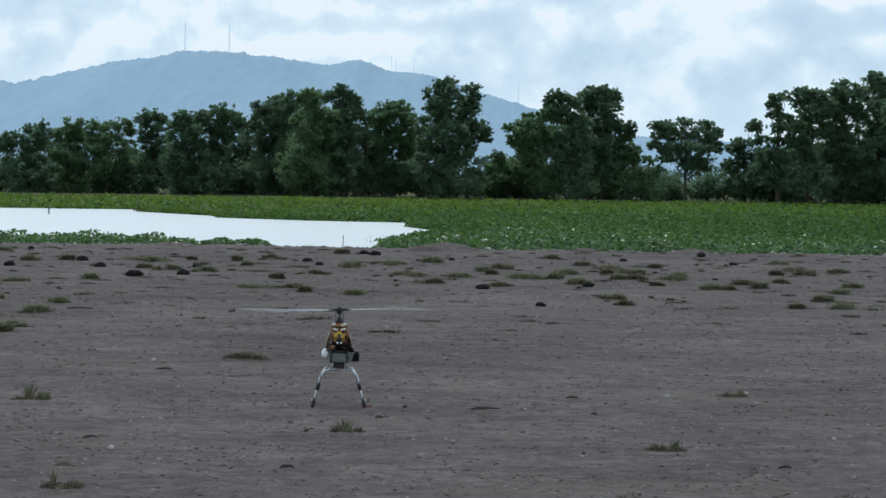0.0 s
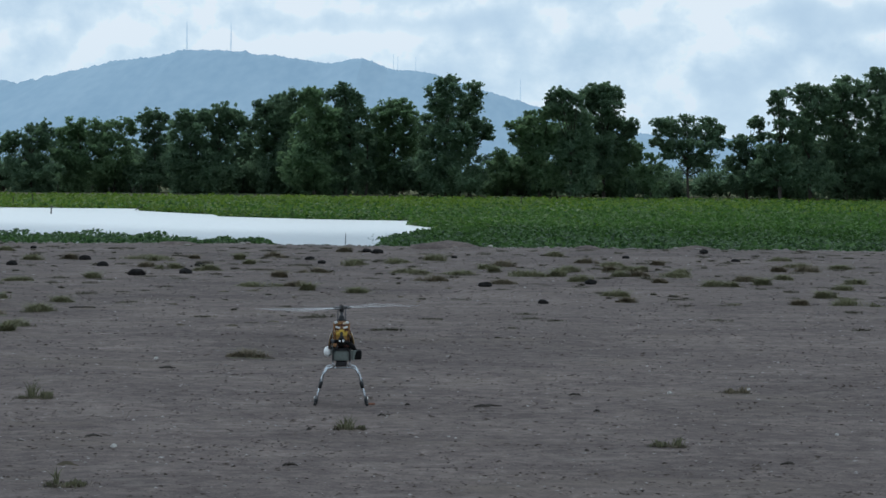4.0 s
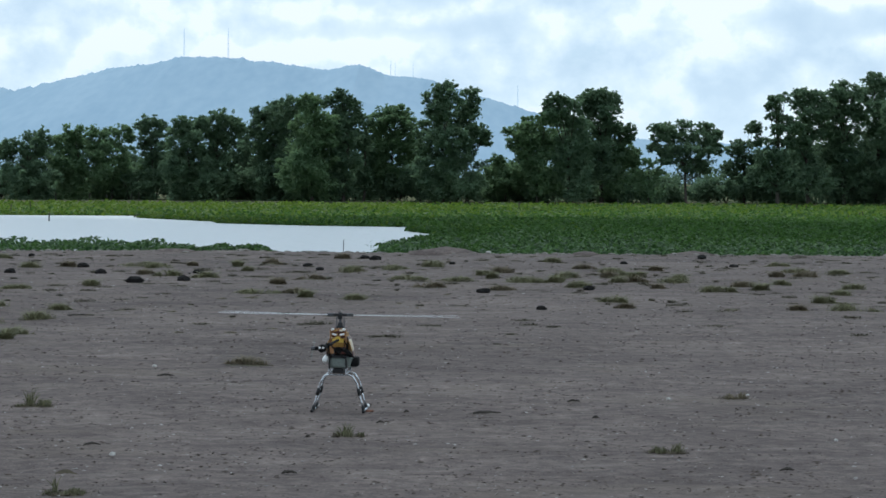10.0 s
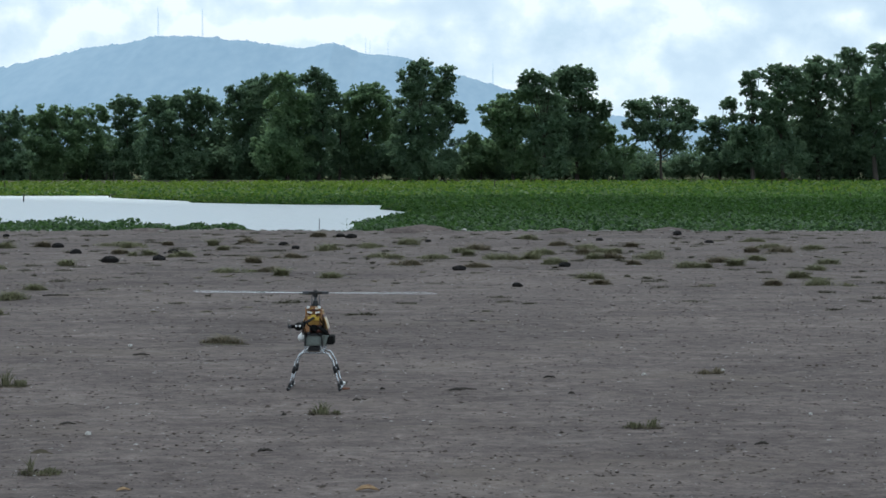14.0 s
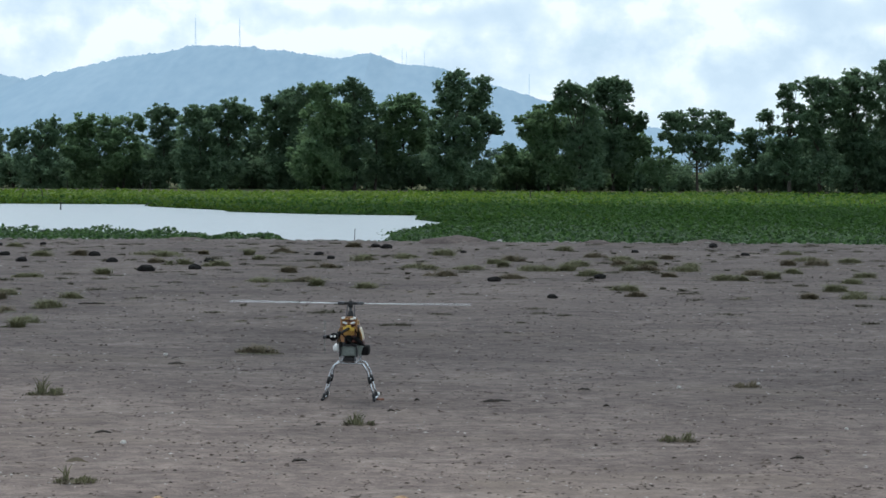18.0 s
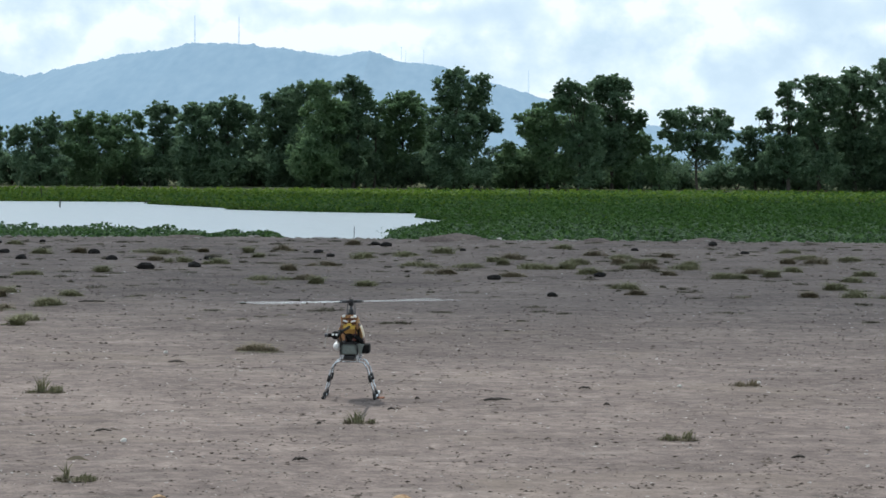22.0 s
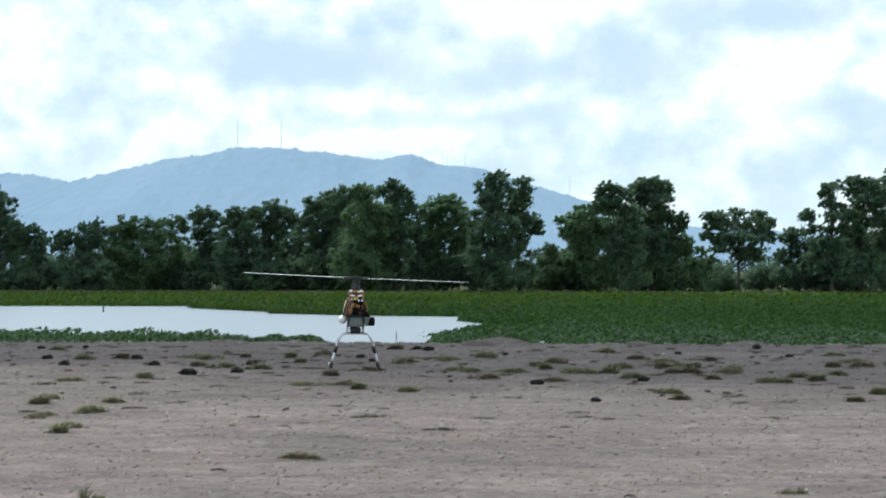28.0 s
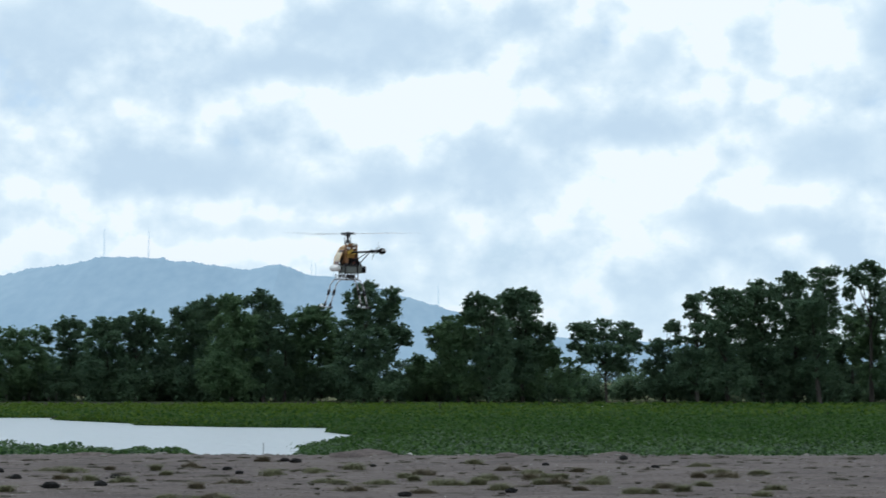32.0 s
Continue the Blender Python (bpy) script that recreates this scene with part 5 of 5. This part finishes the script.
    box(bm, (0, -0.02, 0.411), (0.125, 0.24, 0.012), 0.003)
    part("upper_plate", bm, BLACK, h, "black plate")
    # tank and muffler
    bm = bmesh.new()
    tube(bm, [(-0.098, -0.055, 0.378), (-0.098, -0.045, 0.378), (-0.098, -0.02, 0.378), (-0.098, 0.14, 0.378), (-0.098, 0.165, 0.378), (-0.098, 0.175, 0.378)], [0.014, 0.025, 0.031, 0.033, 0.026, 0.014], 16)
    tank = part("fuel_tank", bm, WHITE, h, "white plastic fuel tank", True)
    bm = bmesh.new()
    tube(bm, [(-0.098, -0.054, 0.378), (-0.098, -0.068, 0.378)], 0.011, 10)
    part("tank_cap", bm, WHITE, tank)
    bm = bmesh.new()
    box(bm, (0.117, -0.07, 0.37), (0.062, 0.136, 0.066), 0.014)
    muffler = part("muffler", bm, SOOT, h, "sooty black box muffler", True)
    bm = bmesh.new()
    box(bm, (0.117, -0.139, 0.37), (0.050, 0.006, 0.054), 0.002)
    part("end_plate", bm, SOOT, muffler)
    bm = bmesh.new()
    tube(bm, [(0.02, -0.09, 0.462), (0.06, -0.105, 0.452), (0.088, -0.11, 0.425), (0.105, -0.10, 0.395)], [0.016, 0.017, 0.016, 0.014], 10)
    part("exhaust_pipe", bm, SOOT, muffler, "sooty curved exhaust pipe", True)
    bm = bmesh.new()
    box(bm, (0.085, -0.02, 0.372), (0.03, 0.14, 0.05), 0.006)
    part("muffler_bracket", bm, CREAM, muffler, "pale bracket")
    # engine and gearbox
    bm = bmesh.new()
    box(bm, (0, 0.02, 0.455), (0.10, 0.14, 0.075), 0.012)
    for k in range(5):
        box(bm, (0, 0.02, 0.43 + 0.014 * k), (0.118, 0.15, 0.005))
    part("engine", bm, BROWN, h, "dark red finned engine")
    bm = bmesh.new()
    tube(bm, [(0, -0.06, 0.455), (0, -0.10, 0.455), (0, -0.118, 0.455)], [0.036, 0.034, 0.02], 14)
    part("starter_housing", bm, SOOT, h, "black starter housing", True)
    bm = bmesh.new()
    box(bm, (-0.036, -0.10, 0.44), (0.018, 0.05, 0.05), 0.004)
    part("carburettor", bm, STEEL, h)
    for s in (-1, 1):
        bm = bmesh.new()
        tube(bm, [(s * 0.045, -0.115, 0.525), (s * 0.066, -0.12, 0.49), (s * 0.07, -0.10, 0.44), (s * 0.06, -0.06, 0.415)], 0.0055, 8)
        part("fuel_hose", bm, SOOT if s > 0 else AMBER, h, "thin bent fuel hose", True)
    bm = bmesh.new()
    box(bm, (0, -0.06, 0.50), (0.085, 0.10, 0.045), 0.008)
    box(bm, (-0.03, -0.10, 0.535), (0.03, 0.05, 0.03), 0.006)
    box(bm, (0.032, -0.09, 0.53), (0.03, 0.05, 0.035), 0.006)
    part("gearbox", bm, BRASS, h, "gold-coloured gearbox")
    for s in (-1, 1):
        bm = bmesh.new()
        box(bm, (s * 0.053, -0.02, 0.53), (0.006, 0.18, 0.10), 0.002)
        part("side_plate", bm, BRASS, h, "gold-anodised side plate")
        bm = bmesh.new()
        box(bm, (s * 0.036, -0.075, 0.585), (0.028, 0.045, 0.022), 0.004)
        part("servo", bm, CREAM, h, "cream servo")
        bm = bmesh.new()
        box(bm, (s * 0.029, -0.118, 0.572), (0.034, 0.012, 0.013), 0.003, Matrix.Rotation(-s * 0.25, 4, "Y"))
        part("servo_arm", bm, WHITE, h, "white servo arm")
        bm = bmesh.new()
        box(bm, (s * 0.042, -0.112, 0.608), (0.026, 0.022, 0.016), 0.005, Matrix.Rotation(s * 0.4, 4, "Y"))
        part("canopy_mount", bm, WHITE, h, "white canopy mount")
        bm = bmesh.new()
        box(bm, (s * 0.056, -0.112, 0.56), (0.010, 0.016, 0.10), 0.003)
        part("upright", bm, AMBER, h, "amber frame upright")
    bm = bmesh.new()
    box(bm, (0, -0.095, 0.577), (0.106, 0.02, 0.080), 0.018)
    part("bulkhead", bm, AMBER, h, "amber rear bulkhead")
    # no slots are cut: their darkness is put in as maroon strips
    bm = bmesh.new()
    box(bm, (0.0, -0.108, 0.590), (0.060, 0.006, 0.014), 0.002)
    box(bm, (0.006, -0.109, 0.556), (0.088, 0.006, 0.016), 0.002)
    part("bulkhead_strip", bm, BROWN, h, "dark maroon strips standing in for slots")
    for k, (cx, cz, cw) in enumerate(((-0.018, 0.598, 0.022), (0.022, 0.601, 0.026), (0.050, 0.566, 0.014), (-0.052, 0.548, 0.012), (0.058, 0.520, 0.018))):
        bm = bmesh.new()
        box(bm, (cx, -0.113, cz), (cw, 0.010, 0.010 + 0.004 * (k % 2)), 0.003, Matrix.Rotation(0.3 * (k % 3 - 1), 4, "Y"))
        part("linkage_clip", bm, CREAM if k % 2 else BRASS, h, "small linkage clip")
    for k in range(3):
        bm = bmesh.new()
        tube(bm, [(-0.03 + 0.03 * k, -0.116, 0.535), (-0.022 + 0.024 * k, -0.118, 0.575), (-0.014 + 0.016 * k, -0.06, 0.63)], 0.0026, 6)
        part("control_rod", bm, SOOT, h, "thin dark control rod", True)
    bm = bmesh.new()
    box(bm, (0, -0.098, 0.470), (0.104, 0.018, 0.085), 0.006)
    part("firewall", bm, BROWN, h, "dark maroon firewall")
    bm = bmesh.new()
    box(bm, (-0.046, -0.122, 0.455), (0.030, 0.010, 0.05), 0.003)
    part("exhaust_shield", bm, AMBER, h, "orange-brown heat shield")
    bm = bmesh.new()
    tube(bm, [(0.086, -0.135, 0.335), (0.086, -0.135, 0.405)], [0.012, 0.030], 4)
    part("side_cover", bm, GREYBOX, h, "pale grey wedge-shaped cover")
    bm = bmesh.new()
    box(bm, (0.0, -0.130, 0.527), (0.082, 0.014, 0.026), 0.004)
    box(bm, (0.0, -0.128, 0.548), (0.034, 0.012, 0.018), 0.003)
    part("cross_bar", bm, GOLD, h, "bright yellow cross bar")
    bm = bmesh.new()
    box(bm, (0, -0.105, 0.565), (0.07, 0.02, 0.012), 0.003)
    part("servo_tray", bm, AMBER, h, "amber servo tray")
    for s in (-1, 1):
        bm = bmesh.new()
        tube(bm, [(s * 0.04, -0.12, 0.47), (s * 0.075, -0.06, 0.41)], 0.008, 8)
        part("brace", bm, BLACK, h)
    # canopy: a shell in bands of yellow, white and maroon
    def shell(f0, f1, a0, a1, name, mat, label):
        bm2 = bmesh.new()
        rings, m = [], 9
        for i in range(7):
            f = f0 + (f1 - f0) * i / 6
            prof = math.sqrt(max(0.0, 1 - max(0.0, (f - 0.3) / 0.72) ** 2.2))
            w_, zt, zb = 0.094 * prof + 0.004, 0.40 + 0.205 * prof ** 0.8, 0.40 - 0.055 * prof
            ring = []
            for k in range(m):
                a = math.radians(a0 + (a1 - a0) * k / (m - 1))
                ca_, sa_ = math.cos(a), math.sin(a)
                y = -0.10 + 0.39 * f + 0.05 * (1 - f) * (1 - max(0.0, sa_)) * (f < 0.5)
                ring.append(bm2.verts.new((w_ * ca_ * (1 - 0.18 * max(0.0, sa_) ** 3), y, 0.40 + ((zt - 0.40) if sa_ > 0 else (0.40 - zb)) * sa_)))
            rings.append(ring)
        for a_, b_ in zip(rings, rings[1:]):
            for k in range(m - 1):
                bm2.faces.new((a_[k], b_[k], b_[k + 1], a_[k + 1]))
        ob = part(name, bm2, mat, canopy, label, True)
        mod = ob.modifiers.new("thick", "SOLIDIFY")
        mod.thickness = 0.003
        return ob

    canopy = new("canopy")
    canopy.parent = h
    canopy["label"] = "moulded yellow canopy with white and maroon bands"
    shell(0.07, 0.62, 48, 132, "canopy_top", YELLOW, "yellow roof of the canopy")
    shell(0.0, 0.07, 48, 132, "canopy_lip", AMBER, "amber rear lip of the canopy")
    for a0, a1 in ((-35, 48), (132, 215)):
        lo, hi = (a0, a1 - 9) if a0 < 0 else (a0 + 9, a1)
        up0, up1 = (hi, a1) if a0 < 0 else (a0, lo)
        shell(0.0, 0.44, up0, up1, "canopy_stripe", BROWN, "maroon stripe")
        split = 12 if a0 < 0 else 168
        upper, lower = ((split, hi), (lo, split)) if a0 < 0 else ((lo, split), (split, hi))
        shell(0.0, 0.07, *upper, "canopy_rim", YELLOW, "yellow rim")
        shell(0.07, 0.44, *upper, "canopy_side", CREAM, "cream side panel")
        shell(0.05, 0.44, *lower, "canopy_flank", BROWN, "maroon lower flank")
        shell(0.44, 0.62, a0, a1, "canopy_cheek", YELLOW, "yellow cheek")
    shell(0.62, 0.70, -35, 215, "canopy_band", BROWN, "maroon band")
    shell(0.70, 0.84, -35, 215, "canopy_band", WHITE, "white band")
    shell(0.84, 1.0, -35, 215, "canopy_nose", YELLOW, "yellow nose")
    # mast
    bm = bmesh.new()
    tube(bm, [(0, 0, 0.5), (0, 0, 0.70)], 0.011, 10)
    mast = part("mast", bm, STEEL, h, "dark steel mast", True)
    bm = bmesh.new()
    tube(bm, [(0, 0, 0.605), (0, 0, 0.615), (0, 0, 0.625), (0, 0, 0.65)], [0.034, 0.036, 0.022, 0.018], 14)
    part("swashplate", bm, BLACK, mast, "black swashplate", True)
    for s in (-1, 1):
        bm = bmesh.new()
        tube(bm, [(s * 0.03, 0.0, 0.61), (s * 0.026, 0.02, 0.697)], 0.0035, 6)
        part("push_rod", bm, STEEL, mast)
    # tail
    bm = bmesh.new()
    tube(bm, [(0, -0.08, 0.53), (0, -1.0, 0.548)], [0.010, 0.008], 12)
    boom = part("tail_boom", bm, SOOT, h, "long dark tail boom", True)
    for y in (-0.72, -0.86):
        bm = bmesh.new()
        tube(bm, [(0, y - 0.03, 0.545), (0, y - 0.015, 0.545), (0, y + 0.015, 0.545), (0, y + 0.03, 0.545)], [0.011, 0.017, 0.017, 0.011], 12)
        part("boom_clamp", bm, SOOT, boom, "", True)
    for s in (-1, 1):
        bm = bmesh.new()
        tube(bm, [(s * 0.05, -0.14, 0.40), (s * 0.012, -0.62, 0.532)], 0.004, 8)
        part("boom_strut", bm, SOOT, boom, "", True)
    bm = bmesh.new()
    tube(bm, [(0, -0.96, 0.548), (0, -0.985, 0.548), (0, -1.03, 0.548), (0, -1.05, 0.548)], [0.017, 0.028, 0.028, 0.018], 14)
    tube(bm, [(0, -1.01, 0.548), (-0.05, -1.01, 0.548)], 0.013, 10)
    gear = part("tail_gearbox", bm, SOOT, h, "black round tail gearbox", True)
    bm = bmesh.new()
    tube(bm, [(-0.012, -1.046, 0.556), (-0.012, -1.060, 0.556)], 0.0075, 8)
    tube(bm, [(0.012, -1.046, 0.556), (0.012, -1.060, 0.556)], 0.0075, 8)
    part("bolt", bm, WHITE, gear, "bright bolt heads")
    # rotors: their origin is the hub, so that they spin in place
    bm = bmesh.new()
    tube(bm, [(0, 0, -0.03), (0, 0, 0.0), (0, 0, 0.018)], [0.018, 0.02, 0.012], 12)
    box(bm, (0, 0, 0.0), (0.10, 0.026, 0.02), 0.005)
    rotor = part("main_rotor", bm, BLACK, h, "black rotor head")
    for s in (-1, 1):
        bm = bmesh.new()
        box(bm, (s * 0.072, 0, 0.0), (0.05, 0.026, 0.022), 0.004)
        part("blade_grip", bm, STEEL, rotor, "dark steel blade grip")
        bm = bmesh.new()
        prev = None
        for i in range(9):
            f = i / 8
            r_ = 0.09 + 0.803 * f
            ch = 0.043 * (1 if f > 0.08 else 0.6) * (1 if i < 8 else 0.8)
            z0 = 0.004 * f * f
            ring = [bm.verts.new((s * r_, s * yy * ch, z0 + zz * ch)) for yy, zz in ((-0.3, 0), (-0.22, 0.055), (0.1, 0.06), (0.7, 0.0), (0.1, -0.03), (-0.22, -0.045))]
            if prev:
                for k in range(6):
                    bm.faces.new((prev[k], prev[(k + 1) % 6], ring[(k + 1) % 6], ring[k]))
            else:
                bm.faces.new(ring)
            prev = ring
        bm.faces.new(prev[::-1])
        bmesh.ops.recalc_face_normals(bm, faces=bm.faces[:])
        part("blade", bm, BLADE, rotor, "long white rotor blade")
    bm = bmesh.new()
    tube(bm, [(-0.012, 0, 0), (0.012, 0, 0)], 0.014, 10)
    tail_rotor = part("tail_rotor", bm, STEEL, h, "small tail rotor hub")
    for s in (-1, 1):
        bm = bmesh.new()
        box(bm, (0, 0, s * 0.068), (0.0022, 0.010, 0.1), 0.0008)
        part("tail_blade", bm, GREYBOX, tail_rotor, "short grey tail blade")
    return h, rotor, tail_rotor


HELI, ROTOR, TAIL_ROTOR = build_helicopter()


# ---------------------------------------------------------------- what moves
def motions():
    # seconds, place of the skids, turn to the left, nose down, bank to the right (degrees)
    ground = (-0.725, 13.93, 0)
    flight = ((0, *ground, 3, 0, 0), (8.3, *ground, 3, 0, 0), (8.9, *ground, -4, 0, 0), (14.5, *ground, -3.5, 0, 0), (20, *ground, -3.5, 0, 0),
              (22, *ground, -3, 0, 0), (23, *ground, -1, 0, 0), (25.2, -0.735, 13.94, 0, -1, 0, 0),
              (25.8, -0.82, 14.12, 0.06, 1, 1, 0.5), (26.5, -0.96, 14.41, 0.24, 4, 1, 0.5), (26.8, -1.029, 14.504, 0.347, 4, 1, 0.5), (27.2, -1.103, 14.619, 0.52, 3.5, 0, 0.5),
              (27.7, -1.124, 14.819, 0.767, 4, 0, 0.5), (28, -1.09, 14.94, 0.96, 6, -0.5, 0.8), (28.3, -1.065, 15.017, 1.111, 13, -1, 0.8), (28.5, -1.01, 15.03, 1.2, 16, -1.5, 0.7),
              (28.8, -0.891, 15.124, 1.305, 16.5, -1.2, 0.5), (29.2, -0.722, 15.308, 1.45, 16.7, -1, 0.5), (29.5, -0.58, 15.5, 1.55, 17, -1, 0.5),
              (30, -0.35, 15.83, 1.79, 16, -1, 0), (30.5, -0.14, 16.23, 1.98, 16, -1, 0), (30.7, -0.083, 16.446, 2.005, 16.5, -1, 0), (31, 0.0, 16.71, 2.04, 17.5, -1.2, 0),
              (31.5, -0.045, 17.31, 2.14, 18, -2, 0), (31.7, -0.082, 17.602, 2.219, 18.2, -3, 0), (32, -0.14, 18.01, 2.43, 18.5, -4, 0))
    walk(HELI, [(t, pose(x, y, z, 0, 0, turn) @ pose(0, 0, 0, -nose, bank, 0)) for t, x, y, z, turn, nose, bank in flight])
    # the unseen clouds are shifted to steer their shade: seconds, middle of the shade on the ground
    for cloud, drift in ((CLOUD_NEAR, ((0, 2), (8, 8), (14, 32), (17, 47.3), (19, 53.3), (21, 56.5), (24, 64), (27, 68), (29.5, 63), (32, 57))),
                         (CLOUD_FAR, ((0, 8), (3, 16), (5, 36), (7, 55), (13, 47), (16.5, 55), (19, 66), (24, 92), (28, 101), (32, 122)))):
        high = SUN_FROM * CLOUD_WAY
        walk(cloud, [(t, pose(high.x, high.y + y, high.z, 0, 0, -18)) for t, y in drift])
    # the main rotor: where its blades point at certain seconds, and whole turns between
    points = ((0, -45), (1, -27), (2, 55), (3, 30), (6, 28), (7, -72), (8, -68), (9, 92), (10, -80), (11, 43), (12, 93), (13, -57), (14, -78), (17, -55), (18, 94), (19, 93),
              (20, 94), (21, 93), (22, -50), (23, -37), (24, -80), (26.8, -78), (27, -60), (27.2, 3), (27.7, -28), (28, 90), (28.3, 80), (28.5, 88), (28.8, 60), (29, 40), (29.2, 35),
              (30, 12), (30.7, 8), (31, 22), (31.7, 15), (32, 18))
    angle, rows = None, []
    # the disc leans less to the side while the machine sits throttled up on the ground
    lean = ((0, 8, 9, 12, 14, 18, 24.5, 26.5, 32), (1.6, 1.6, 1.1, 0.9, 0.8, 0.5, 0.5, 1.6, 1.6))
    for (t0, a0), (t1, a1) in zip(points, points[1:]):
        start = a0 - 90 if angle is None else angle
        n = round((t1 - t0) * FPS)
        want = a1 - 90
        turn = want - start + 180 * round((70.0 * n - (want - start)) / 180)
        for k in range(n):
            rows.append((t0 + k / FPS, start + turn * k / n))
        angle = start + turn
    rows.append((32.0, angle))
    walk(ROTOR, [(t, pose(0, 0, 0.708, -1.2, float(np.interp(t, *lean)), 0) @ pose(0, 0, 0, 0, 0, a % 360)) for t, a in rows])
    walk(TAIL_ROTOR, [(k / FPS, pose(-0.062, -1.01, 0.548, (k * 79) % 360, 0, 0)) for k in range(32 * FPS + 1)])


motions()
